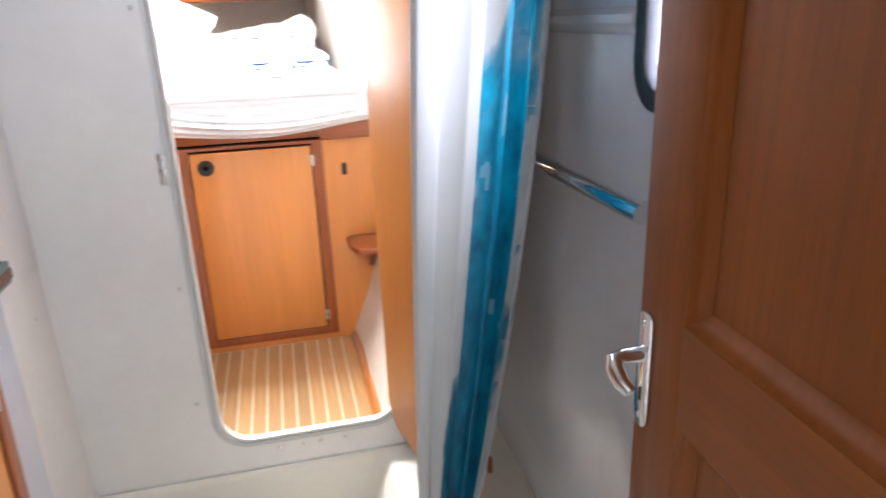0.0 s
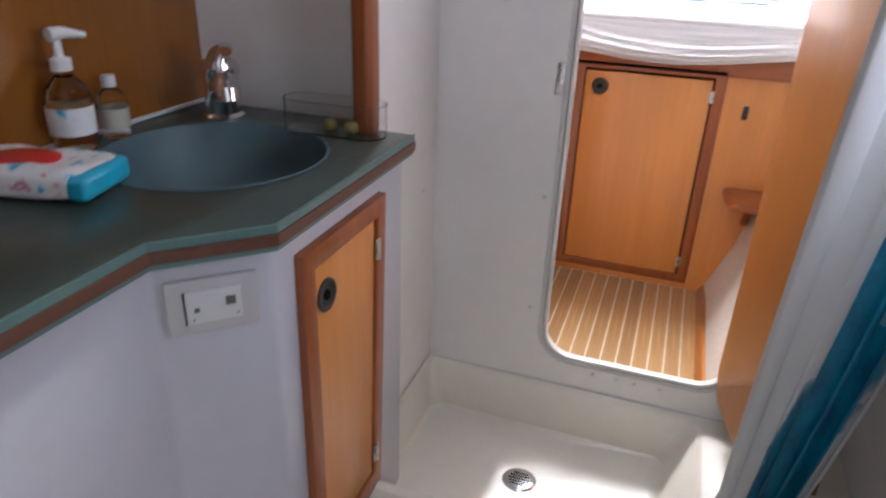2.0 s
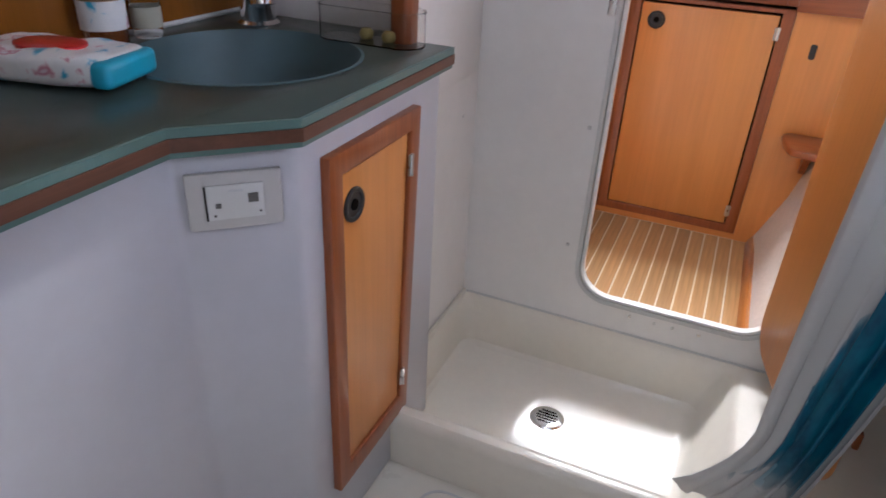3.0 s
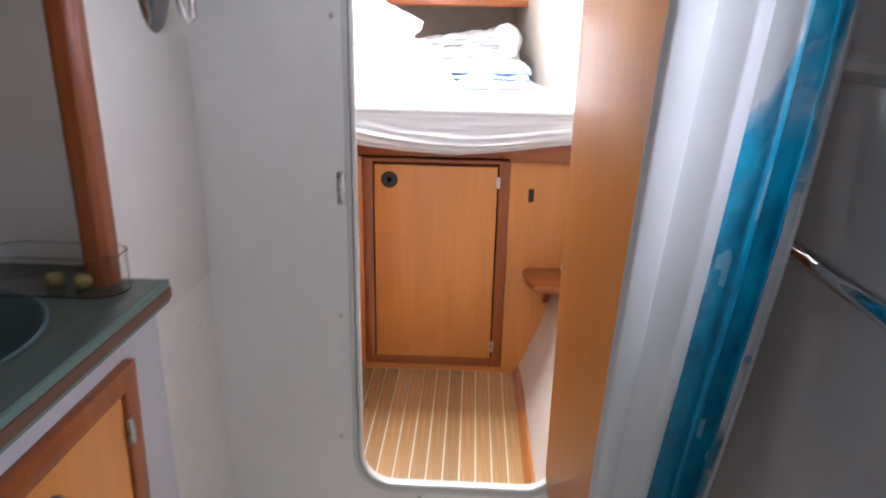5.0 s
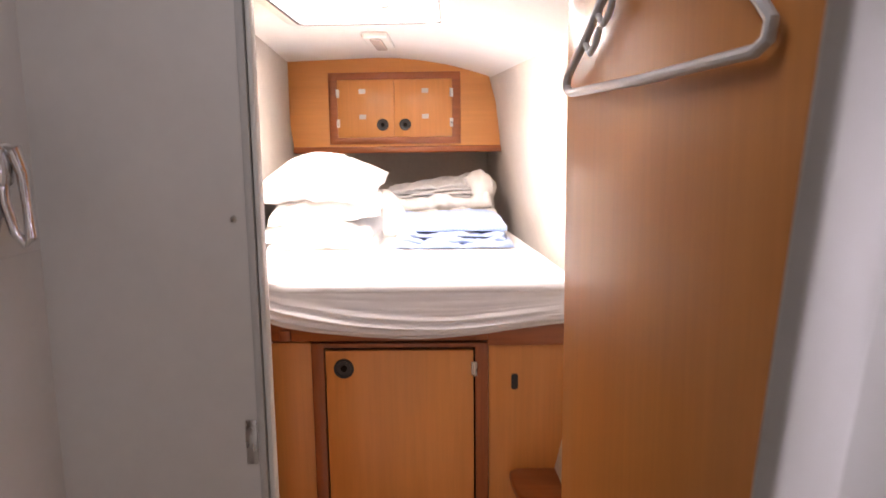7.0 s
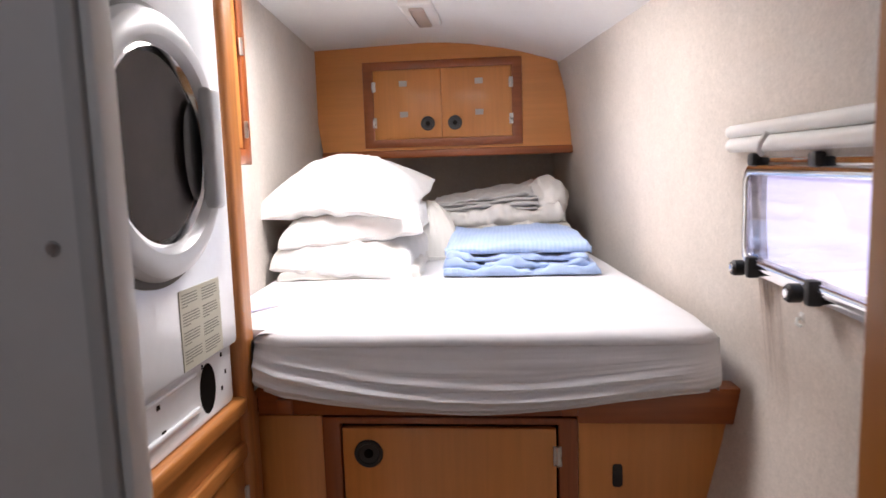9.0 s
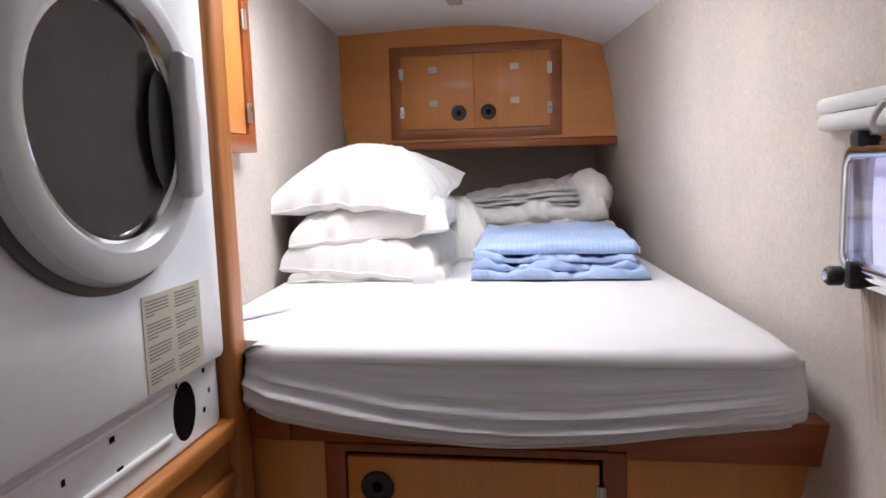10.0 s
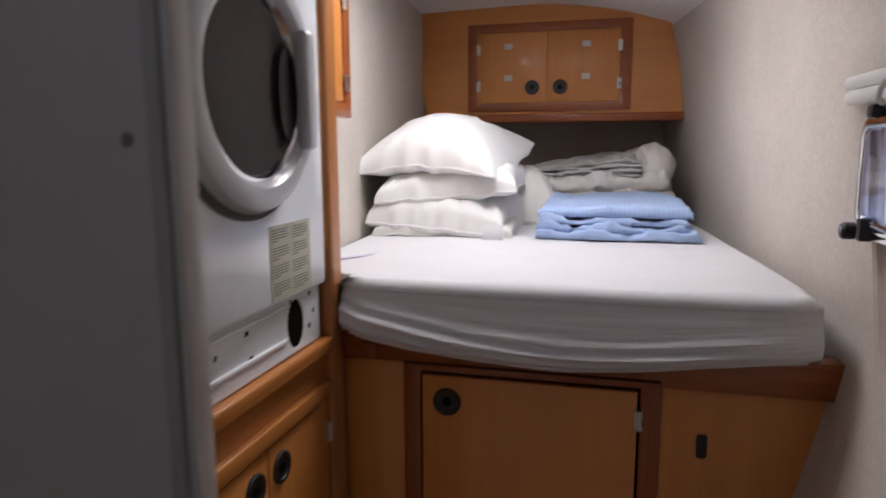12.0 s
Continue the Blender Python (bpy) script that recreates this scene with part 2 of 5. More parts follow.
STEEL = metal("brushed_steel", (0.62, 0.61, 0.60), 0.22)
COUNTER = paint("green_grey_worktop", (0.047, 0.070, 0.062), 0.3, 0.15, 0.12, 20, 0.02, 200)
COUNTER_EDGE = paint("sea_green_edge", (0.095, 0.175, 0.165), 0.35, 0.1, 0.06)
BASIN = paint("blue_grey_basin", (0.075, 0.125, 0.140), 0.5, 0.0, 0.06)
SHEET = cloth("white_sheet", (0.68, 0.675, 0.70), 900, 0.22)
PILLOW = cloth("white_pillow", (0.80, 0.80, 0.795), 700, 0.5)
BLUE_PLAIN = cloth("plain_blue_cotton", (0.37, 0.49, 0.74), 700, 0.55, 0.9)
PILLOW_B = cloth("cream_pillow", (0.70, 0.685, 0.65), 700, 0.5)
BLUE = cloth("blue_cotton", (0.39, 0.52, 0.79), 700, 0.45, 0.9, 26.0)
GREY = cloth("grey_linen", (0.44, 0.43, 0.42), 700, 0.6)
LILAC = cloth("lilac_print", (0.45, 0.42, 0.70))
PALE = cloth("pale_quilt", (0.62, 0.60, 0.57), 700, 0.6)
LINER = liner()
RUST = rust()
PRINT = curtain_print()
CLEAR = glass("clear_plastic", (0.96, 0.96, 0.95), 0.0)
CLEAR.node_tree.nodes["Principled BSDF"].inputs["IOR"].default_value = 1.2
PANE = glass("tinted_pane", (0.90, 0.86, 0.98))
LEMON = paint("yellow_soap", (0.30, 0.23, 0.07), 0.5)
AMBER = glass("soap_bottle", (0.85, 0.62, 0.40), 0.05)
WIPES = wipes_print()
STRIP = wood("brown_edge_strip", (0.115, 0.046, 0.026), 0.45, 0.1, "y", 0.2)
RED = paint("red_flap", (0.55, 0.02, 0.02), 0.3, 0.3)
TURQ = paint("turquoise_foil", (0.02, 0.38, 0.55), 0.3, 0.3)
LABEL = paint("yellowed_label", (0.47, 0.455, 0.37), 0.55)
INK = paint("label_ink", (0.17, 0.16, 0.14), 0.6)
LAMPGLASS = paint("lamp_lens", (0.50, 0.42, 0.37), 0.3, 0.3)
GELCOAT = paint("white_gelcoat", (0.76, 0.76, 0.75), 0.3, 0.3, 0.04)


# ---------------------------------------------------------------- mesh helpers
AX = {"x": (1, 2, 0), "y": (0, 2, 1), "z": (0, 1, 2)}


def put3(axis, u, v, w):
    p = [0, 0, 0]
    a, b, c = AX[axis]
    p[a], p[b], p[c] = u, v, w
    return tuple(p)


def smooth(bm, angle=35):
    lim = math.cos(radians(angle))
    bm.normal_update()
    for f in bm.faces:
        f.smooth = True
    for e in bm.edges:
        if len(e.link_faces) == 2 and e.link_faces[0].normal.dot(e.link_faces[1].normal) < lim:
            e.smooth = False
    return bm


def part(name, bm, material, parent=None, label=""):
    """Links a bmesh as one mesh object under a thing or under a part."""
    bmesh.ops.recalc_face_normals(bm, faces=bm.faces)
    smooth(bm)
    me = bpy.data.meshes.new(name)
    bm.to_mesh(me)
    bm.free()
    me.materials.append(material)
    ob = new(name, me)
    if parent is not None:
        ob.parent = parent
        if parent.type == "EMPTY":
            ob.matrix_parent_inverse = Matrix.Translation(-parent.location)
    if label:
        ob["label"] = label
    return ob


def thing(name, at, label, category, group="", kind=""):
    ob = new(name)
    ob.empty_display_size = 0.05
    ob.location = at
    return tagged(ob, label, category, group, kind)


def box(x0, x1, y0, y1, z0, z1, bevel=0.003, seg=2, bm=None):
    own = bm is None
    if own:
        bm = bmesh.new()
    r = bmesh.ops.create_cube(bm, size=1.0)
    for v in r["verts"]:
        v.co = Vector((x0 + (v.co.x + 0.5) * (x1 - x0), y0 + (v.co.y + 0.5) * (y1 - y0), z0 + (v.co.z + 0.5) * (z1 - z0)))
    if bevel:
        es = list({e for v in r["verts"] for e in v.link_edges})
        bmesh.ops.bevel(bm, geom=es, offset=bevel, segments=seg, affect="EDGES", profile=0.5)
    return bm


def prism(pts, axis, a, b, bevel=0.0, seg=2):
    bm = bmesh.new()
    f = bm.faces.new([bm.verts.new(put3(axis, u, v, a)) for u, v in pts])
    ext = bmesh.ops.extrude_face_region(bm, geom=[f])
    d = Vector(put3(axis, 0, 0, b - a))
    bmesh.ops.translate(bm, verts=[g for g in ext["geom"] if isinstance(g, bmesh.types.BMVert)], vec=d)
    bmesh.ops.recalc_face_normals(bm, faces=bm.faces)
    if bevel:
        bmesh.ops.bevel(bm, geom=[e for e in bm.edges if e.calc_face_angle(0) > 0.6], offset=bevel, segments=seg, affect="EDGES", profile=0.5)
    return bm


def holed(outer, holes, axis, a, b, bevel=0.0):
    """A plate with holes through it."""
    bm = bmesh.new()
    edges = []
    for loop in (outer, *holes):
        vs = [bm.verts.new(put3(axis, u, v, a)) for u, v in loop]
        edges += [bm.edges.new((vs[i], vs[(i + 1) % len(vs)])) for i in range(len(vs))]
    bmesh.ops.triangle_fill(bm, use_beauty=True, use_dissolve=True, edges=edges)
    ext = bmesh.ops.extrude_face_region(bm, geom=list(bm.faces))
    bmesh.ops.translate(bm, verts=[g for g in ext["geom"] if isinstance(g, bmesh.types.BMVert)], vec=Vector(put3(axis, 0, 0, b - a)))
    bmesh.ops.recalc_face_normals(bm, faces=bm.faces)
    if bevel:
        bmesh.ops.bevel(bm, geom=[e for e in bm.edges if e.calc_face_angle(0) > 0.6], offset=bevel, segments=2, affect="EDGES", profile=0.5)
    return bm


def rrect(u0, u1, v0, v1, r, n=6):
    """A rounded rectangle; r: one radius, or four (low left, low right, high right, high left)."""
    rs = r if isinstance(r, tuple) else (r,) * 4
    out = []
    for (cu, cv, s), q in zip(((u0, v0, 180), (u1, v0, 270), (u1, v1, 0), (u0, v1, 90)), rs):
        cu += q if cu == u0 else -q
        cv += q if cv == v0 else -q
        if q < 1e-6:
            out.append((cu, cv))
            continue
        out += [(cu + q * math.cos(radians(s + 90 * i / n)), cv + q * math.sin(radians(s + 90 * i / n))) for i in range(n + 1)]
    return out


def rect(u0, u1, v0, v1):
    return [(u0, v0), (u1, v0), (u1, v1), (u0, v1)]


def circle(u, v, r, n=28, rv=None):
    rv = rv or r
    return [(u + r * math.cos(2 * math.pi * i / n), v + rv * math.sin(2 * math.pi * i / n)) for i in range(n)]


def lathe(at, axis, profile, n=32, bm=None):
    """Turns a profile of (radius, height along the axis) round the axis through at."""
    bm = bm or bmesh.new()
    rings = []
    at = Vector(at)
    for r, h in profile:
        if r < 1e-6:
            rings.append([bm.verts.new(at + Vector(put3(axis, 0, 0, h)))])
        else:
            rings.append([bm.verts.new(at + Vector(put3(axis, r * math.cos(2 * math.pi * i / n), r * math.sin(2 * math.pi * i / n), h))) for i in range(n)])
    for p, q in zip(rings, rings[1:]):
        for i in range(n):
            j = (i + 1) % n
            if len(p) == 1 and len(q) == 1:
                continue
            if len(p) == 1:
                bm.faces.new((p[0], q[i], q[j]))
            elif len(q) == 1:
                bm.faces.new((p[i], p[j], q[0]))
            else:
                bm.faces.new((p[i], p[j], q[j], q[i]))
    return bm


def tube(path, r, n=12, closed=False, bm=None, flat=1.0):
    """A round bar along a path, with capped ends."""
    bm = bm or bmesh.new()
    pts = [Vector(p) for p in path]
    rings, up = [], None
    for i, p in enumerate(pts):
        a = pts[i - 1] if (i > 0 or closed) else p
        b = pts[(i + 1) % len(pts)] if (i < len(pts) - 1 or closed) else p
        d = (b - a).normalized()
        if up is None:
            up = d.orthogonal().normalized()
        up = (up - d * up.dot(d)).normalized()
        side = d.cross(up)
        rr = r[i] if isinstance(r, (list, tuple)) else r
        rings.append([bm.verts.new(p + up * rr * math.cos(2 * math.pi * k / n) + side * rr * flat * math.sin(2 * math.pi * k / n)) for k in range(n)])
    pairs = list(zip(rings, rings[1:])) + ([(rings[-1], rings[0])] if closed else [])
    for p, q in pairs:
        for k in range(n):
            bm.faces.new((p[k], p[(k + 1) % n], q[(k + 1) % n], q[k]))
    if not closed:
        bm.faces.new(rings[0])
        bm.faces.new(rings[-1][::-1])
    return bm


def sheet_grid(nu, nv, f, uv=False):
    """A surface from f(u, v), u and v from 0 to 1."""
    bm = bmesh.new()
    vs = [[bm.verts.new(f(i / nu, j / nv)) for j in range(nv + 1)] for i in range(nu + 1)]
    lay = bm.loops.layers.uv.new("UVMap") if uv else None
    for i in range(nu):
        for j in range(nv):
            fc = bm.faces.new((vs[i][j], vs[i + 1][j], vs[i + 1][j + 1], vs[i][j + 1]))
            if uv:
                for lp, (a, b) in zip(fc.loops, ((i, j), (i + 1, j), (i + 1, j + 1), (i, j + 1))):
                    lp[lay].uv = (a / nu, b / nv)
    return bm


def lerp(table, z):
    """Straight lines between the pairs of a table."""
    if z <= table[0][0]:
        return table[0][1]
    for (a, p), (b, q) in zip(table, table[1:]):
        if z <= b:
            return p + (q - p) * (z - a) / (b - a)
    return table[-1][1]


def structure(ob, label=""):
    return tagged(ob, label, "", "", "structure")


# ---------------------------------------------------------------- the large structure
BULK, BULK2 = 2.445, 2.475      # bulkhead between shower and cabin
FLOOR, TRAYZ = -0.03, -0.09     # floor of the washroom, bottom of the tray
LEFT = -0.45                    # side wall of the shower
BASE_Y = 3.30                   # front of the berth
HULL = [(-0.03, 0.302), (0.0, 0.314), (0.08, 0.348), (0.2, 0.396), (0.45, 0.460), (0.75, 0.530), (0.90, 0.556), (1.1, 0.534), (1.25, 0.524), (1.5, 0.512), (1.69, 0.480), (1.85, 0.45)]


def hull_x(y, z):
    """Inner face of the curved hull side."""
    t = max(0.0, y - 3.2)
    return lerp(HULL, z) - 0.085 * t - 0.012 * t * t * max(0.0, z - 1.2)


def ceil_z(x, y):
    """Cambered cabin ceiling, lower towards the hull."""
    return 1.765 - 0.33 * max(0.0, x + 0.2) ** 2 - 0.03 * max(0.0, -0.2 - x) + 0.018 * max(0.0, 4.7 - y) / 2


def left_x(y):
    return -0.505 - 0.085 * max(0.0, y - 3.3)


def build_shell():
    # washroom
    structure(part("floor_washroom", prism(rrect(-0.85, 0.66, 0.2, 1.872, 0.001), "z", FLOOR - 0.05, FLOOR), TRAY), "cream moulded washroom floor")
    part("floor_hatch", holed(rrect(-0.27, 0.25, 1.30, 1.825, 0.05), [rrect(-0.265, 0.245, 1.305, 1.82, 0.046)], "z", FLOOR + 0.0005, FLOOR + 0.002), RUBBER, bpy.data.objects["floor_washroom"], "thin seam of a floor hatch")
    hole = rrect(-0.128, 0.36, 0.148, 1.66, 0.085, 8)
    bulk = structure(part("wall_bulkhead", holed(rect(-1.02, 0.8, -0.1, 1.95), [hole], "y", BULK, BULK2), GRP), "white bulkhead with a rounded door opening")
    trim = holed(rrect(-0.140, 0.372, 0.136, 1.672, 0.095, 8), [rrect(-0.128, 0.36, 0.148, 1.66, 0.085, 8)], "y", BULK - 0.006, BULK2 + 0.002, 0.002)
    part("trim", trim, RUBBER, bulk, "grey rubber edge round the opening")
    part("trim", holed(rrect(-0.126, 0.358, 0.150, 1.658, 0.083, 8), [rrect(-0.118, 0.35, 0.158, 1.65, 0.077, 8)], "y", BULK - 0.004, BULK2 - 0.012, 0.002), WHITE, bulk, "white lip of the opening")
    for x, z in ((-0.160, 1.242), (-0.160, 0.603), (-0.169, 0.285), (0.02, 0.118), (0.085, 0.117), (0.13, 0.117), (0.197, 0.118)):
        part("screw", lathe((x, BULK, z), "y", [(0, -0.003), (0.004, -0.0025), (0.0055, 0.0005), (0, 0.0005)], 10), STEEL, bulk)
    plate = part("strike_plate", box(-0.160, -0.142, BULK - 0.003, BULK + 0.001, 0.862, 0.932, 0.0012), STEEL, bulk, "steel strike plate")
    part("slot", box(-0.154, -0.149, BULK - 0.0042, BULK - 0.0028, 0.884, 0.908, 0.0005), RUBBER, plate)
    side = structure(part("wall_shower_side", prism(rect(2.039, BULK, -0.1, 1.95), "x", LEFT - 0.03, LEFT, 0.0), GRP), "white moulded shower wall")
    groove = rrect(2.075, 2.60, 0.70, 1.20, 0.03, 5)
    part("access_panel", prism([(min(u, 2.44), v) for u, v in groove], "x", LEFT, LEFT + 0.0022, 0.001), GRP, side, "flush white access panel")
    part("screw", lathe((LEFT, 2.36, 0.605), "x", [(0, 0.002), (0.004, 0.0015), (0.005, 0), (0, 0)], 10), STEEL, side)
    # hull-side wall of the washroom, with a window
    wall = structure(part("wall_right", holed(rect(0.15, BULK, -0.1, 1.95), [rrect(1.375, 1.705, 1.085, 1.345, 0.05)], "x", 0.635, 0.67), GRP_GLOSS), "pale moulded wall of the washroom")
    part("ledge", prism([(0.635, 1.165), (0.622, 1.172), (0.616, 1.182), (0.618, 1.194), (0.635, 1.205)], "y", 1.74, BULK, 0.0), GRP_GLOSS, wall, "moulded ledge")
    part("bulge", sheet_grid(10, 10, lambda u, v: (0.6355 - 0.012 * math.sin(math.pi * u) * math.sin(math.pi * v), 1.80 + 0.6 * u, 0.2 + 0.68 * v)), GRP_GLOSS, wall)
    win = part("window_frame", holed(rrect(1.355, 1.725, 1.065, 1.365, 0.065), [rrect(1.385, 1.695, 1.095, 1.335, 0.045)], "x", 0.612, 0.634, 0.004), BLACK, wall, "dark rounded window frame")
    pane = part("pane", prism(rrect(1.38, 1.70, 1.09, 1.34, 0.046), "x", 0.644, 0.650), PANE, win)
    pane.visible_shadow = False
    for x0, x1, z0 in ((-0.93, -0.26, -0.1), (0.515, 0.67, -0.1), (-0.26, 0.515, 1.80)):
        structure(part("wall_entry", box(x0, x1, 0.62, 0.66, z0, 1.86, 0), GRP), "plain white wall beside the washroom doorway")
    structure(part("wall_back", box(-0.95, 0.72, 0.12, 0.2, -0.1, 1.95, 0), GRP), "plain white wall")
    structure(part("ceiling_washroom", holed(rect(-0.93, 0.72, 0.12, BULK), [rrect(-0.16, 0.20, 1.77, 2.13, 0.04)], "z", 1.86, 1.88), CEIL), "white washroom ceiling")
    niche = structure(part("wall_niche_end", box(-0.88, LEFT - 0.03, 2.09, 2.12, -0.05, 1.90, 0), GRP), "white end wall beside the basin")
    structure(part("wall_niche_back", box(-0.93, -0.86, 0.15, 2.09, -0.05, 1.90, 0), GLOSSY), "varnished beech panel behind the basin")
    bead = tube([(-0.857, y, 0.846) for y in (0.3, 1.0, 1.6, 2.085)] , 0.005, 8)
    part("trim", bead, RUBBER, bpy.data.objects["wall_niche_back"], "pale sealant bead")
    post = part("corner_post", prism(rrect(-0.458, -0.416, 1.990, 2.036, 0.013), "z", 0.842, 1.86), TRIM)
    tagged(post, "red-brown varnished post standing at the worktop's end", "post", "", "")

    # cabin
    structure(part("floor_cabin", box(-0.75, 0.36, BULK2, BASE_Y + 0.02, -0.06, -0.004, 0), HOLLY), "teak and pale-line cabin floor")
    hull = structure(part("wall_hull", build_hull(), LINER), "curved hull side lined in beige woven vinyl")
    hull.modifiers.new("thick", "SOLIDIFY").thickness = 0.02
    hull.modifiers["thick"].offset = 0
    structure(part("wall_left", sheet_wall_left(), LINER), "cabin wall lined in beige woven vinyl")
    structure(part("wall_aft", box(-0.85, 0.6, 5.24, 5.28, 0.0, 1.95, 0), LINER), "lined end wall behind the berth")
    structure(part("ceiling", build_ceiling(), CEIL), "white cambered cabin ceiling with an open hatch well")
    structure(part("baseboard", prism([(0.299, -0.004), (0.316, -0.004), (0.330, 0.034), (0.318, 0.036), (0.306, 0.020)], "y", BULK2, BASE_Y - 0.002, 0.002), TRIM_Y), "red-brown skirting along the hull")
    # closing faces
    structure(part("wall_dryer_bay", box(-1.02, -0.98, BULK2, 3.34, 0, 1.9, 0), GRP), "plain bay wall")
    structure(part("wall_bay_end", box(-1.0, -0.50, 3.30, 3.335, 0, 1.9, 0), LINER), "plain bay wall")


def build_hull():
    zs = [-0.03, 0.0, 0.04, 0.08, 0.14, 0.2, 0.3, 0.45, 0.6, 0.75, 0.90, 0.95, 1.1, 1.114, 1.264, 1.4, 1.55, 1.7, 1.85]
    ys = [BULK2 - 0.002, 2.6, 2.66, 2.725, 3.179, 3.3, 3.6, 4.0, 4.4, 4.8, 5.26]
    bm = bmesh.new()
    vs = [[bm.verts.new((hull_x(y, z) + 0.010, y, z)) for z in zs] for y in ys]
    for i in range(len(ys) - 1):
        for j in range(len(zs) - 1):
            if ys[i] == 2.725 and zs[j] == 1.114:
                continue
            bm.faces.new((vs[i][j], vs[i + 1][j], vs[i + 1][j + 1], vs[i][j + 1]))
    return bm


def sheet_wall_left():
    pts = [(left_x(y), y) for y in (3.335, 3.8, 4.3, 4.8, 5.25)]
    return prism(pts + [(x - 0.05, y) for x, y in pts[::-1]], "z", 0.0, 1.86)


HATCH = (-0.345, 0.125, 3.34, 3.78)


def build_ceiling():
    x0, x1, y0, y1 = HATCH
    xs = sorted({-1.02, -0.75, -0.5, x0, -0.2, -0.1, 0.0, x1, 0.2, 0.3, 0.4, 0.5, 0.62})
    ys = sorted({BULK2 - 0.01, 2.8, y0, y1, 4.2, 4.7, 5.26})
    bm = bmesh.new()
    low = {(x, y): bm.verts.new((x, y, ceil_z(x, y))) for x in xs for y in ys}
    top = {(x, y): bm.verts.new((x, y, 1.84)) for x in xs for y in ys}
    for a, b in zip(xs, xs[1:]):
        for c, d in zip(ys, ys[1:]):
            if a >= x0 and b <= x1 and c >= y0 and d <= y1:
                continue
            bm.faces.new((low[a, c], low[b, c], low[b, d], low[a, d]))
            bm.faces.new((top[a, c], top[a, d], top[b, d], top[b, c]))
    for a, b in zip(xs, xs[1:]):
        if a >= x0 and b <= x1:
            for y in (y0, y1):
                bm.faces.new((low[a, y], low[b, y], top[b, y], top[a, y]))
    for x in (x0, x1):
        bm.faces.new((low[x, y0], low[x, y1], top[x, y1], top[x, y0]))
    return bm


def build_hatch():
    x0, x1, y0, y1 = HATCH
    t = thing("ceiling_hatch", (-0.11, 3.56, 1.80), "white-framed open deck hatch in the cabin ceiling", "hatch", "", "structure")
    part("frame", holed(rrect(x0 - 0.045, x1 + 0.045, y0 - 0.045, y1 + 0.045, 0.05), [rrect(x0 + 0.004, x1 - 0.004, y0 + 0.004, y1 - 0.004, 0.03)], "z", 1.752, 1.772, 0.004), WHITE, t, "white moulded hatch frame")
    part("rim", holed(rrect(x0 - 0.02, x1 + 0.02, y0 - 0.02, y1 + 0.02, 0.04), [rrect(x0 + 0.012, x1 - 0.012, y0 + 0.012, y1 - 0.012, 0.03)], "z", 1.842, 1.858, 0.003), BLACK, t, "dark hatch rim")
    part("seal", holed(rrect(x0 - 0.006, x1 + 0.006, y0 - 0.006, y1 + 0.006, 0.03), [rrect(x0 + 0.005, x1 - 0.005, y0 + 0.005, y1 - 0.005, 0.025)], "z", 1.7475, 1.753), BLACK, t, "thin black hatch seal")
    for x in (-0.06, 0.02):
        part("catch", box(x - 0.015, x + 0.015, y1 - 0.03, y1 - 0.012, 1.795, 1.82, 0.004), BLACK, t, "black hatch catch")


# ---------------------------------------------------------------- shared small parts
def finger_latch(at, axis, sign, parent, r=0.0285):
    """Round black finger-pull latch set in a door."""
    k = part("latch", lathe(at, axis, [(h * 0 + rr, sign * h) for rr, h in ((0.0, 0.0012), (r * 0.70, 0.0012), (r * 0.75, 0.004), (r * 0.93, 0.0048), (r, 0.0025), (r, -0.002))], 28), BLACK, parent, "round black finger latch")
    a, b, c = AX[axis]
    p = list(at)
    p[c] += sign * 0.001
    part("hook", lathe(tuple(p), axis, [(0.0, sign * 0.003), (r * 0.3, sign * 0.003), (r * 0.36, -sign * 0.002), (r * 0.36, -sign * 0.004)], 14), DARK, k)
    return k


def hinge(x, y, z, axis, parent, sign=-1):
    bm = bmesh.new()
    if axis == "y":
        box(x - 0.008, x + 0.008, y + min(0, sign * 0.003), y + max(0, sign * 0.003), z - 0.02, z + 0.02, 0.001, 1, bm)
        tube([(x, y + sign * 0.004, z - 0.02), (x, y + sign * 0.004, z + 0.02)], 0.0035, 8, False, bm)
    else:
        box(x + min(0, sign * 0.003), x + max(0, sign * 0.003), y - 0.008, y + 0.008, z - 0.02, z + 0.02, 0.001, 1, bm)
        tube([(x + sign * 0.004, y, z - 0.02), (x + sign * 0.004, y, z + 0.02)], 0.0035, 8, False, bm)
    return part("hinge", bm, STEEL, parent, "small steel hinge")


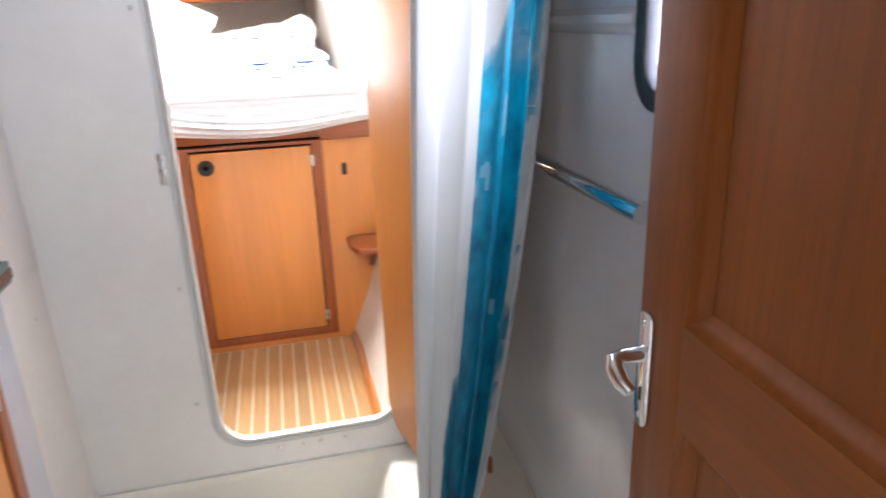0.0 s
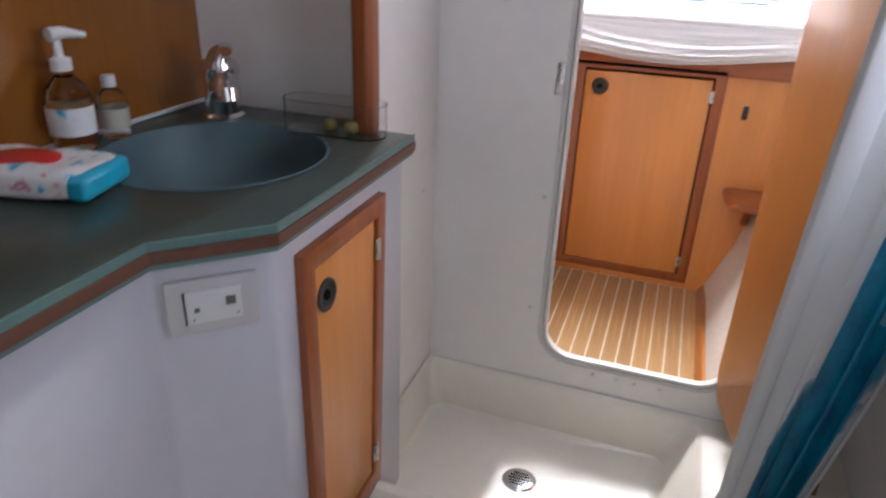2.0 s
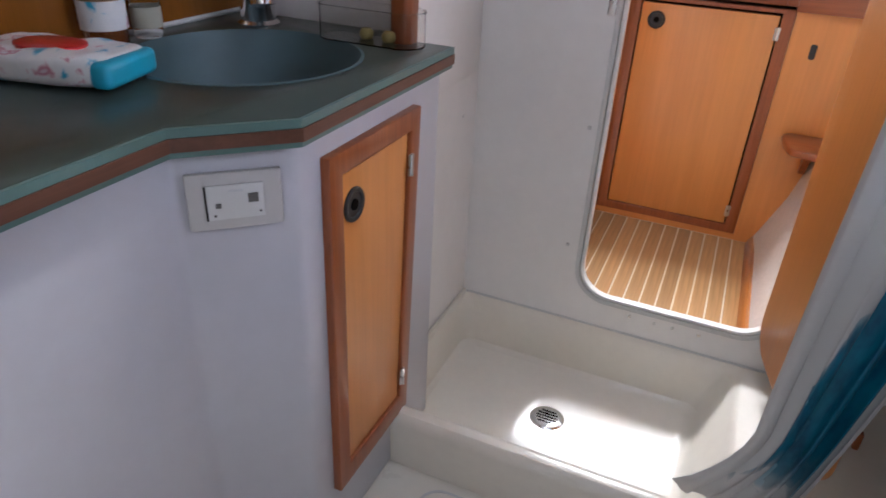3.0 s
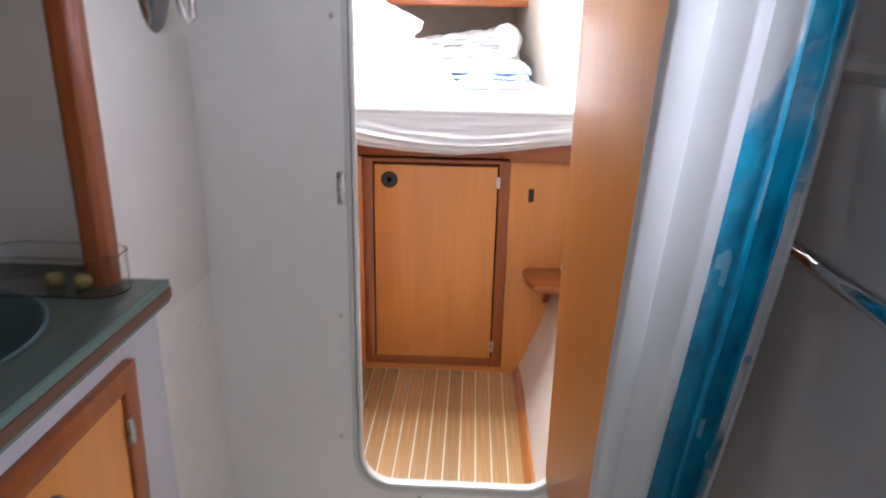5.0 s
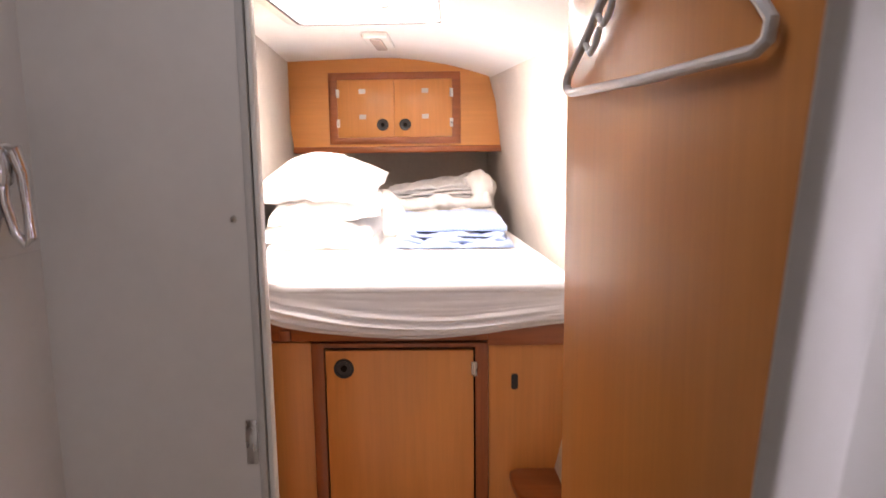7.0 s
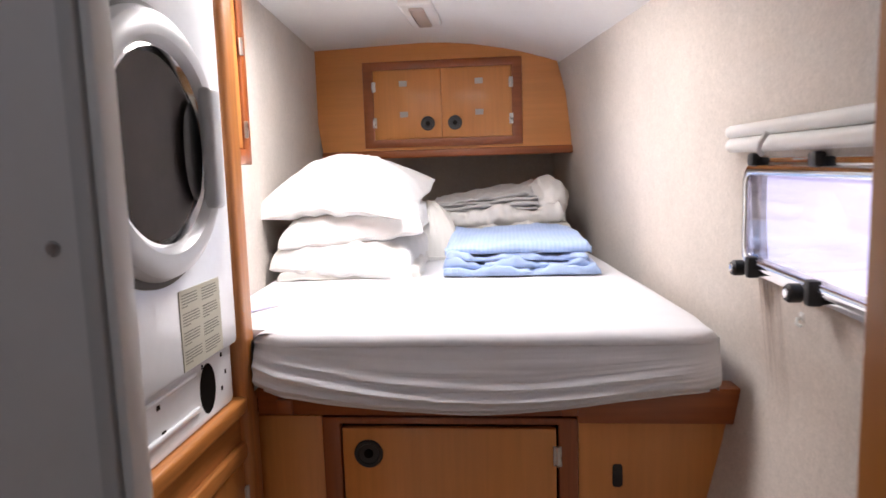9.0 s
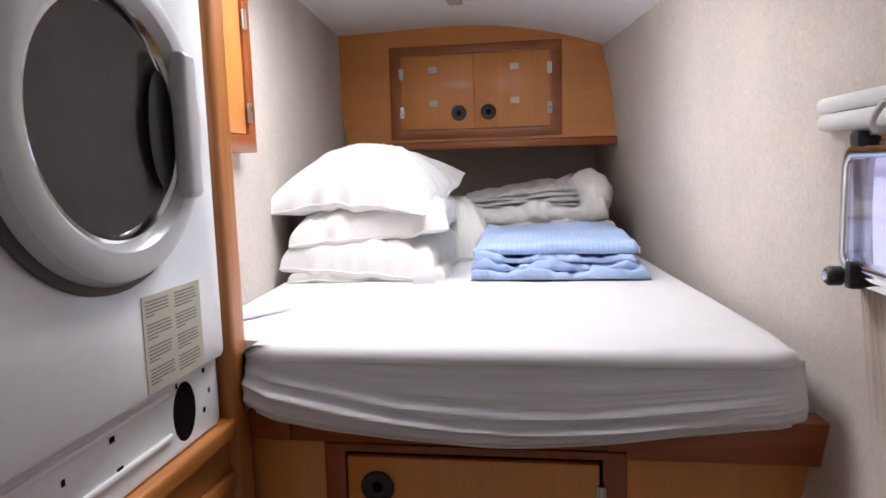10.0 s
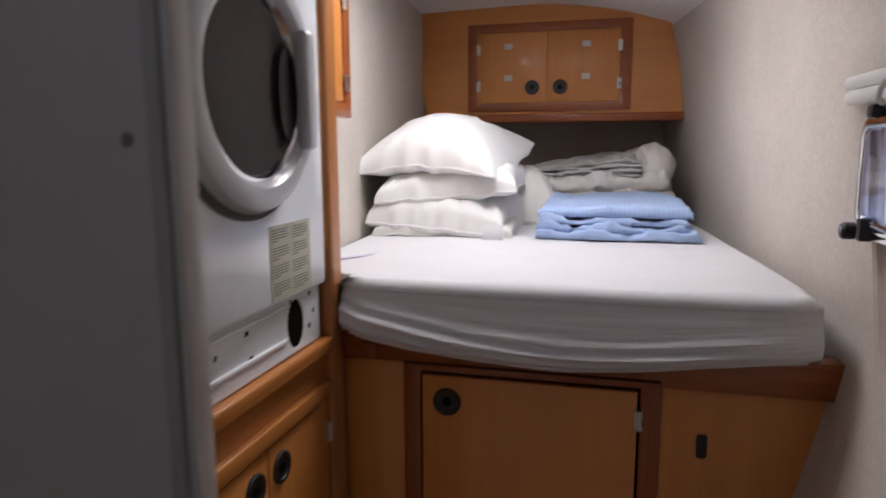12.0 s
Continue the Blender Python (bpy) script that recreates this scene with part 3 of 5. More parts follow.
# ---------------------------------------------------------------- washroom things
def shower_tray():
    t = thing("shower_tray", (-0.06, 2.15, FLOOR), "cream moulded shower tray with a raised front lip", "shower tray")
    # basin: sloping sides down to a flat bottom

    def ring(x0, x1, y0, y1, z, bm, r):
        return [bm.verts.new((u, v, z)) for u, v in rrect(x0, x1, y0, y1, r, 5)]

    bm = bmesh.new()
    rings = [ring(LEFT - 0.004, 0.642, 1.866, 2.4445, 0.062, bm, 0.004), ring(-0.442, 0.318, 1.905, 2.437, 0.058, bm, 0.02),
             ring(-0.436, 0.30, 1.915, 2.43, 0.045, bm, 0.03), ring(-0.425, 0.245, 1.945, 2.415, TRAYZ + 0.012, bm, 0.04), ring(-0.412, 0.228, 1.96, 2.40, TRAYZ, bm, 0.04)]
    for p, q in zip(rings, rings[1:]):
        n = len(p)
        for i in range(n):
            bm.faces.new((p[i], p[(i + 1) % n], q[(i + 1) % n], q[i]))
    bm.faces.new(rings[-1])
    pan = part("pan", bm, TRAY, t)
    lip = [(1.850, FLOOR - 0.005), (1.846, 0.085), (1.849, 0.103), (1.857, 0.113), (1.870, 0.116), (1.882, 0.112), (1.892, 0.10), (1.905, 0.058), (1.905, FLOOR - 0.005)]
    part("lip", prism(lip, "x", -0.372, 0.640), TRAY, t, "rounded front lip")
    for x0, x1, y0, y1 in ((LEFT + 0.001, LEFT + 0.012, 1.90, 2.444),):
        part("upstand", box(x0, x1, y0, y1, 0.03, 0.07, 0.004), TRAY, t)
    drain = part("drain", lathe((-0.108, 2.205, TRAYZ), "z", [(0, 0.004), (0.030, 0.0045), (0.040, 0.003), (0.044, 0.0), (0.044, -0.004)], 32), CHROME, t, "round chrome drain")
    for i in range(5):
        y = 2.205 - 0.02 + 0.01 * i
        w = math.sqrt(0.028 ** 2 - (y - 2.205) ** 2)
        part("slot", box(-0.108 - w, -0.108 + w, y - 0.002, y + 0.002, TRAYZ + 0.0042, TRAYZ + 0.0056, 0.0004, 1), DARK, drain)
    part("sealant", box(LEFT, 0.63, BULK - 0.004, BULK, 0.060, 0.066, 0.001, 1), RUBBER, t, "grey sealant joint")


def vanity():
    top_z = 0.842
    front = [(-0.855, 2.037), (-0.372, 2.037), (-0.372, 1.575), (-0.482, 1.468), (-0.482, 1.05), (-0.482, 0.80), (-0.482, 0.665), (-0.855, 0.665)]
    u = thing("vanity_unit", (-0.6, 1.3, FLOOR), "white moulded washroom cabinet under the worktop", "cabinet")
    body = part("body", holed(front, [rrect(-0.83, -0.40, 1.58, 2.0, 0.05)], "z", FLOOR, top_z - 0.039, 0.008), GRP_SHADED, u)
    door = part("door", prism([(1.666, 0.155), (1.858, 0.155), (1.884, 0.722), (1.668, 0.722)], "x", -0.374, -0.362, 0.002), BEECH, u, "beech cupboard door")
    finger_latch((-0.3615, 1.700, 0.664), "x", 1, door)
    part("door_frame", holed([(1.626, 0.108), (1.892, 0.108), (1.924, 0.762), (1.630, 0.762)], [[(1.662, 0.151), (1.862, 0.151), (1.888, 0.726), (1.664, 0.726)]], "x", -0.374, -0.356, 0.003), TRIM, u, "red-brown wooden door frame")
    hinge(-0.358, 1.886, 0.665, "x", door, 1)
    hinge(-0.358, 1.866, 0.205, "x", door, 1)
    # socket on the slanted face
    d = Vector((0.110, 0.107, 0)).normalized()
    n = Vector((d.y, -d.x, 0))
    mid = Vector((-0.430, 1.5185, 0.733)) + n * 0.0005

    def slab(w0, w1, h0, h1, t0, t1, bev):
        bm = box(w0, w1, t0, t1, h0, h1, bev)
        bm.transform(Matrix((( d.x, n.x, 0, mid.x), (d.y, n.y, 0, mid.y), (0, 0, 1, mid.z), (0, 0, 0, 1))))
        return bm

    s = thing("power_socket", tuple(mid), "cream plastic shaver socket plate on the white unit", "socket")
    part("plate", slab(-0.060, 0.060, -0.040, 0.040, 0.0, 0.010, 0.004), SOCKET, s)
    ins = part("insert", slab(-0.036, 0.036, -0.024, 0.024, 0.010, 0.0125, 0.001), RUBBER, s, "pale socket insert")
    part("slot", slab(-0.038, -0.0355, -0.024, 0.024, 0.0125, 0.0132, 0.0002), DARK, ins)
    for w, h, r in ((-0.022, -0.004, 0.0035), (0.022, 0.004, 0.0065), (-0.027, -0.018, 0.0015), (0.03, -0.016, 0.0015)):
        part("pin_hole", slab(w - r, w + r, h - r, h + r, 0.0124, 0.0131, 0.0003), DARK_RUBBER, ins)
    part("print_bar", slab(-0.008, 0.010, 0.014, 0.017, 0.0124, 0.0129, 0.0002), SILVER, ins)
    # worktop with a basin hole
    w = thing("worktop", (-0.6, 1.3, top_z - 0.045), "dark green-grey solid worktop with a wooden edge strip", "worktop")
    edge = [(-0.858, 2.088), (-0.482, 2.088), (-0.482, 2.038), (-0.352, 2.038), (-0.352, 1.562), (-0.462, 1.450), (-0.462, 1.05), (-0.462, 0.80), (-0.462, 0.665), (-0.858, 0.665)]
    hole = [(BX + BRX * math.cos(2 * math.pi * i / 44), BY + BRY * math.sin(2 * math.pi * i / 44)) for i in range(44)]
    part("slab", holed(edge, [hole], "z", top_z - 0.030, top_z - 0.0, 0.004), COUNTER, w)

    def strip(z0, z1, grow, mat, name, label):
        line = [Vector((x, y, 0)) for x, y in edge[3:9]]
        line[0].y = 2.0375
        rows = []
        for i, p in enumerate(line):
            a = (p - line[i - 1]).normalized() if i else (line[1] - p).normalized()
            b = (line[i + 1] - p).normalized() if i < len(line) - 1 else a
            na, nb = Vector((-a.y, a.x, 0)), Vector((-b.y, b.x, 0))
            m = (na + nb).normalized()
            m = m / max(0.5, m.dot(na))
            rows.append((p - m * 0.01, p + m * grow))
        ring = [tuple(b.to_2d()) for a, b in rows] + [tuple(a.to_2d()) for a, b in rows[::-1]]
        part(name, prism(ring, "z", z0, z1), mat, w, label)

    strip(top_z - 0.0125, top_z - 0.001, 0.004, COUNTER_EDGE, "top_edge", "sea-green worktop edge")
    strip(top_z - 0.030, top_z - 0.013, 0.006, STRIP, "wood_strip", "red-brown wooden edge strip")
    strip(top_z - 0.0385, top_z - 0.0305, 0.002, COUNTER_EDGE, "lower_edge", "sea-green lower edge")
    b = thing("wash_basin", (BX, BY, top_z - 0.15), "oval blue-grey wash basin moulded into the worktop", "basin")
    bm = bmesh.new()
    prof = [(1.03, 0.0005), (1.0, 0.002), (0.985, -0.004), (0.96, -0.02), (0.90, -0.065), (0.78, -0.105), (0.55, -0.13), (0.12, -0.14), (0.0, -0.14)]
    rings = []
    for k, h in prof:
        if k == 0:
            rings.append([bm.verts.new((BX, BY, top_z + h))])
        else:
            rings.append([bm.verts.new((BX + BRX * k * math.cos(2 * math.pi * i / 44), BY + BRY * k * math.sin(2 * math.pi * i / 44), top_z + h)) for i in range(44)])
    for p, q in zip(rings, rings[1:]):
        for i in range(44):
            j = (i + 1) % 44
            bm.faces.new((p[i], p[j], q[j], q[i]) if len(q) > 1 else (p[i], p[j], q[0]))
    part("bowl", bm, BASIN, b)
    part("waste", lathe((BX, BY, top_z - 0.139), "z", [(0, 0.002), (0.02, 0.003), (0.026, 0.0)], 20), CHROME, b, "chrome waste")


BX, BY, BRX, BRY = -0.610, 1.785, 0.186, 0.188


def basin_tap(x, y, z):
    t = thing("basin_tap", (x, y, z), "chrome single-lever basin tap", "tap")
    g = 1.5
    part("base", lathe((x, y, z), "z", [(r * g, h) for r, h in ((0, 0), (0.027, 0), (0.027, 0.006), (0.022, 0.012), (0.021, 0.07), (0.025, 0.085), (0.026, 0.10), (0.020, 0.114), (0, 0.117))], 24), CHROME, t)
    part("spout", tube([(x, y, z + 0.05), (x + 0.03, y - 0.03, z + 0.072), (x + 0.06, y - 0.062, z + 0.08), (x + 0.074, y - 0.078, z + 0.068), (x + 0.076, y - 0.08, z + 0.056)], [0.026, 0.026, 0.025, 0.023, 0.021], 16), CHROME, t)
    part("lever", tube([(x, y, z + 0.108), (x + 0.014, y - 0.012, z + 0.126), (x + 0.05, y - 0.048, z + 0.142), (x + 0.066, y - 0.066, z + 0.142)], [0.026, 0.022, 0.017, 0.013], 12, False, None, 0.7), CHROME, t)


def shower_mixer():
    cy, cz = 2.312, 1.311
    t = thing("shower_mixer", (LEFT, cy, cz), "chrome shower mixer on the white wall", "mixer tap")
    bm = lathe((0, 0, 0), "x", [(0.0, 0.012), (0.024, 0.012), (0.034, 0.009), (0.038, 0.005), (0.040, 0.0)], 40)
    bm.transform(Matrix.Translation((LEFT, cy, cz)) @ Matrix.Diagonal((1, 1.62, 2.65, 1)))
    part("plate", bm, PLATE, t, "oval chrome wall plate")
    by, bz = 2.318, 1.325
    part("collar", lathe((LEFT, by, bz), "x", [(0.0, 0.022), (0.030, 0.022), (0.034, 0.018), (0.038, 0.006)], 28), CHROME, t, "stepped chrome collar")
    part("body", lathe((LEFT, by, bz), "x", [(0, 0.054), (0.022, 0.054), (0.029, 0.050), (0.030, 0.040), (0.0275, 0.038), (0.0275, 0.036), (0.030, 0.034), (0.030, 0.022), (0.026, 0.018)], 28), CHROME, t)
    lx = LEFT + 0.047
    loop = [(lx, by - 0.006, bz + 0.024), (lx + 0.012, by, bz + 0.022), (lx + 0.017, by + 0.006, bz - 0.01), (lx + 0.017, by + 0.009, bz - 0.055), (lx + 0.018, by + 0.010, bz - 0.092), (lx + 0.010, by + 0.008, bz - 0.100),
            (lx + 0.002, by + 0.002, bz - 0.086), (lx - 0.002, by - 0.006, bz - 0.045), (lx - 0.003, by - 0.010, bz)]
    part("lever", tube(loop, [0.010, 0.010, 0.008, 0.0065, 0.008, 0.008, 0.0065, 0.007, 0.010], 12, True), CHROME, t, "looped chrome lever")
    part("knob", lathe((LEFT, cy - 0.052, cz + 0.004), "x", [(0, 0.022), (0.007, 0.022), (0.008, 0.006), (0.008, 0.0)], 14), CHROME, t)


def clear_container(x0, x1, y0, y1, z, h):
    """Low oval container of clear plastic, open on top, with two soaps in it."""
    t = thing("clear_container", ((x0 + x1) / 2, (y0 + y1) / 2, z), "low oval clear plastic container with yellow soaps on the worktop", "container")
    r = (y1 - y0) / 2 - 0.001
    part("wall", holed(rrect(x0, x1, y0, y1, r, 10), [rrect(x0 + 0.0018, x1 - 0.0018, y0 + 0.0018, y1 - 0.0018, r - 0.0018, 10)], "z", z + 0.001, z + h), CLEAR, t)
    part("base", prism(rrect(x0 + 0.002, x1 - 0.002, y0 + 0.002, y1 - 0.002, r - 0.002, 10), "z", z + 0.0008, z + 0.003), CLEAR, t)
    ring = rrect(x0, x1, y0, y1, r, 10)
    part("rim", tube([(a, b, z + h) for a, b in ring], 0.0018, 6, True), CLEAR, t, "thicker clear rim")
    for k, (sx, sy) in enumerate(((0.43, 0.60), (0.66, 0.55))):
        cx, cy = x0 + (x1 - x0) * sx, y0 + (y1 - y0) * sy
        soap = thing("soap", (cx, cy, z + 0.003), "small yellow soap lying in the clear container", "soap", "soaps in the container")
        part("bar", lathe((cx, cy, z + 0.003), "z", [(0, 0), (0.010, 0.0), (0.013, 0.005), (0.013, 0.012), (0.009, 0.018), (0, 0.020)], 18), LEMON, soap)


def soap_bottle(x, y, z, s=1.0):
    t = thing("soap_bottle", (x, y, z), "clear pump bottle of amber liquid soap", "soap bottle")
    body = [(0, 0), (0.030, 0), (0.034, 0.006), (0.035, 0.08), (0.030, 0.105), (0.014, 0.12), (0.013, 0.13), (0, 0.13)]
    b = part("bottle", lathe((x, y, z + 0.0005), "z", [(r * s, h * s) for r, h in body], 28), AMBER, t)
    part("paper_label", lathe((x, y, z), "z", [(0.0362 * s, 0.03 * s), (0.0362 * s, 0.075 * s)], 28), WIPES, b, "printed label")
    part("collar", lathe((x, y, z), "z", [(0.0, 0.13 * s), (0.016 * s, 0.13 * s), (0.016 * s, 0.148 * s), (0.007 * s, 0.152 * s), (0.006 * s, 0.18 * s), (0, 0.18 * s)], 20), WHITE, t, "white pump collar")
    part("nozzle", tube([(x, y - 0.014 * s, z + 0.186 * s), (x + 0.004, y + 0.01, z + 0.187 * s), (x + 0.012, y + 0.045 * s, z + 0.180 * s)], [0.011 * s, 0.010 * s, 0.005 * s], 12), WHITE, t, "white pump head")


def clear_bottle(x, y, z):
    t = thing("small_bottle", (x, y, z), "small clear toiletry bottle with a printed label", "bottle")
    part("bottle", lathe((x, y, z + 0.0005), "z", [(0, 0), (0.022, 0), (0.025, 0.005), (0.025, 0.06), (0.018, 0.078), (0.010, 0.084), (0.010, 0.09), (0, 0.09)], 24), CLEAR, t)
    part("paper_label", lathe((x, y, z), "z", [(0.0258, 0.018), (0.0258, 0.052)], 24), LABEL, t, "pale printed label")
    part("cap", lathe((x, y, z), "z", [(0, 0.088), (0.012, 0.088), (0.012, 0.105), (0.010, 0.108), (0, 0.108)], 20), SILVER, t)


def wipes_packet(x, y, z, turn):
    t = thing("wipes_packet", (x, y, z), "crinkled white and turquoise wipes packet with a red flap", "wipes packet")
    m = Matrix.Translation((x, y, z)) @ Matrix.Rotation(radians(turn), 4, "Z")

    def shape(u, v):
        a, b = 2 * math.pi * u, (v - 0.5) * math.pi
        ex = lambda w, p: math.copysign(abs(w) ** p, w)
        px = 0.115 * ex(math.cos(b), 0.35) * ex(math.cos(a), 0.4)
        py = 0.062 * ex(math.cos(b), 0.35) * ex(math.sin(a), 0.4)
        pz = 0.022 * ex(math.sin(b), 0.6) + 0.0235
        nz = noise.noise(Vector((px * 30, py * 30, pz * 30)))
        return m @ Vector((px * (1 + 0.03 * nz), py * (1 + 0.05 * nz), max(0.0008, pz + 0.006 * nz * (pz > 0.01))))

    bm = sheet_grid(48, 20, shape)
    bmesh.ops.remove_doubles(bm, verts=bm.verts, dist=1e-4)
    part("packet", bm, WIPES, t)
    flap = lathe((0, 0, 0), "z", [(0, 0.050), (0.032, 0.0495), (0.038, 0.047), (0.038, 0.042)], 28)
    flap.transform(m @ Matrix.Diagonal((1.35, 0.9, 1, 1)))
    part("flap", flap, RED, t, "oval red peel flap")
    end = box(0.088, 0.121, -0.058, 0.058, 0.004, 0.040, 0.010, 3)
    end.transform(m)
    part("end_band", end, TURQ, t, "turquoise end of the packet")


def towel_bar():
    t = thing("towel_rail", (0.585, 1.8, 0.925), "chrome towel rail on the moulded wall", "towel rail")
    part("bar", tube([(0.582, 1.62, 0.938), (0.582, 2.24, 0.938)], 0.0145, 16), CHROME, t)
    for y in (1.64, 2.225):
        part("bracket", tube([(0.636, y, 0.938), (0.582, y, 0.938)], [0.016, 0.011], 14), CHROME, t)


def wall_clip():
    t = thing("wall_clip", (0.553, 2.255, 0.062), "small brown clip standing on the tray ledge", "clip")
    part("clip", box(0.546, 0.560, 2.245, 2.262, 0.0625, 0.108, 0.004), TRIM, t)


def entry_door():
    """Panelled mahogany door, standing open."""
    x0, x1 = 0.468, 0.502
    y0, y1, z0, z1 = 0.71, 1.42, 0.0, 1.80
    st = 0.085
    turned = Matrix.Translation((x0, y1, 0)) @ Matrix.Rotation(radians(-2.5), 4, "Z") @ Matrix.Translation((-x0, -y1, 0))
    t = thing("washroom_door", tuple(turned @ Vector((x0, y0, FLOOR))), "red-brown panelled mahogany door standing open", "door")

    def piece(name, bm, mat, parent, label=""):
        bm.transform(turned)
        return part(name, bm, mat, parent, label)

    for a, b in ((y0, y0 + st), (y1 - st, y1)):
        piece("stile", box(x0, x1, a, b, z0, z1, 0.004), MAHOG, t)
    for a, b in ((z0, 0.13), (0.814, 0.919), (z1 - 0.1, z1)):
        piece("rail", box(x0 + 0.0005, x1 - 0.0005, y0 + st, y1 - st, a, b, 0.0), MAHOG_X, t)
    for a, b in ((0.13, 0.814), (0.919, z1 - 0.1)):
        p = piece("panel", box(x0 + 0.016, x1 - 0.010, y0 + st, y1 - st, a, b, 0.0), MAHOG, t)
        bm = bmesh.new()
        rings = [[bm.verts.new((x, u, v)) for u, v in rect(y0 + st + k, y1 - st - k, a + k, b - k)] for x, k in ((x0 + 0.002, 0.0), (x0 + 0.004, 0.005), (x0 + 0.011, 0.011), (x0 + 0.0155, 0.020))]
        for q, r in zip(rings, rings[1:]):
            for i in range(4):
                bm.faces.new((q[i], q[(i + 1) % 4], r[(i + 1) % 4], r[i]))
        piece("moulding", bm, MAHOG, p, "stepped panel moulding")
    h = piece("handle_plate", prism(rrect(y1 - 0.036, y1 - 0.010, 0.775, 0.908, 0.010), "x", x0 - 0.006, x0, 0.002), CHROME, t, "chrome handle plate")
    ym = y1 - 0.023
    piece("lever", tube([(x0 - 0.003, ym, 0.862), (x0 - 0.030, ym, 0.862), (x0 - 0.039, ym - 0.004, 0.860), (x0 - 0.042, ym - 0.012, 0.854), (x0 - 0.040, ym - 0.024, 0.845), (x0 - 0.035, ym - 0.034, 0.839)], [0.009, 0.008, 0.0095, 0.0095, 0.0085, 0.007], 14), CHROME, h, "chrome door lever")
    for z in (0.788, 0.896):
        piece("screw", lathe((x0 - 0.006, ym, z), "x", [(0, -0.002), (0.003, -0.0015), (0.004, 0), (0, 0)], 10), STEEL, h)
    piece("keyhole", box(x0 - 0.0068, x0 - 0.0058, ym - 0.002, ym + 0.002, 0.806, 0.822, 0.0005), DARK, h)


def cabin_door():
    """Beech door with rounded corners, open against the curtain."""
    a, b = Vector((0.322, 2.432, 0)), Vector((0.425, 1.955, 0))
    d = (b - a).normalized()
    n = Vector((d.y, -d.x, 0))
    if n.x < 0:
        n = -n
    w = (b - a).length
    t = thing("cabin_door", tuple(a + Vector((0, 0, 0.155))), "plain beech cabin door standing open with rounded lower corners", "door")
    m = Matrix(((d.x, n.x, 0, a.x), (d.y, n.y, 0, a.y), (0, 0, 1, 0), (0, 0, 0, 1)))
    leaf = prism(rrect(0.0, w, 0.155, 1.65, 0.08, 8), "y", 0.0, 0.026, 0.003)
    leaf.transform(m)
    part("leaf", leaf, BEECH_DOOR, t)
    for z in (0.45, 1.3):
        bm = tube([(0.0, 0.030, z - 0.03), (0.0, 0.030, z + 0.03)], 0.005, 10)
        bm.transform(m)
        part("hinge", bm, STEEL, t)
    sc = lathe((w - 0.05, 0.0, 0.91), "y", [(0, -0.004), (0.006, -0.003), (0.008, 0.0), (0, 0.001)], 12)
    sc.transform(m)
    part("screw", sc, STEEL, t)
    # hanger on the door, lying flat against it
    h = thing("coat_hanger", tuple(m @ Vector((0.2, -0.02, 1.41))), "grey plastic coat hanger hung on the beech door", "coat hanger")

    def at(u, z, o=-0.012):
        return m @ Vector((u, o, z))

    loop = [at(0.050, 1.411), at(0.036, 1.414), at(0.029, 1.422), at(0.034, 1.435), at(0.085, 1.468), at(0.165, 1.530), at(0.235, 1.570), at(0.305, 1.545), at(0.37, 1.498), at(0.425, 1.452), at(0.441, 1.434), at(0.438, 1.420), at(0.424, 1.413), at(0.24, 1.409)]
    part("bar", tube(loop, 0.0058, 10, True), SILVER, h)
    part("hook", tube([at(0.235, 1.570), at(0.235, 1.60), at(0.245, 1.615), at(0.26, 1.625), at(0.258, 1.645), at(0.238, 1.655), at(0.22, 1.648)], 0.0042, 10), SILVER, h)
    for u, z in ((0.092, 1.466), (0.128, 1.494)):
        part("notch", tube([at(u, z), at(u + 0.014, z - 0.012), at(u + 0.030, z - 0.004), at(u + 0.040, z + 0.014)], 0.0042, 8), SILVER, h, "strap notch of the hanger")


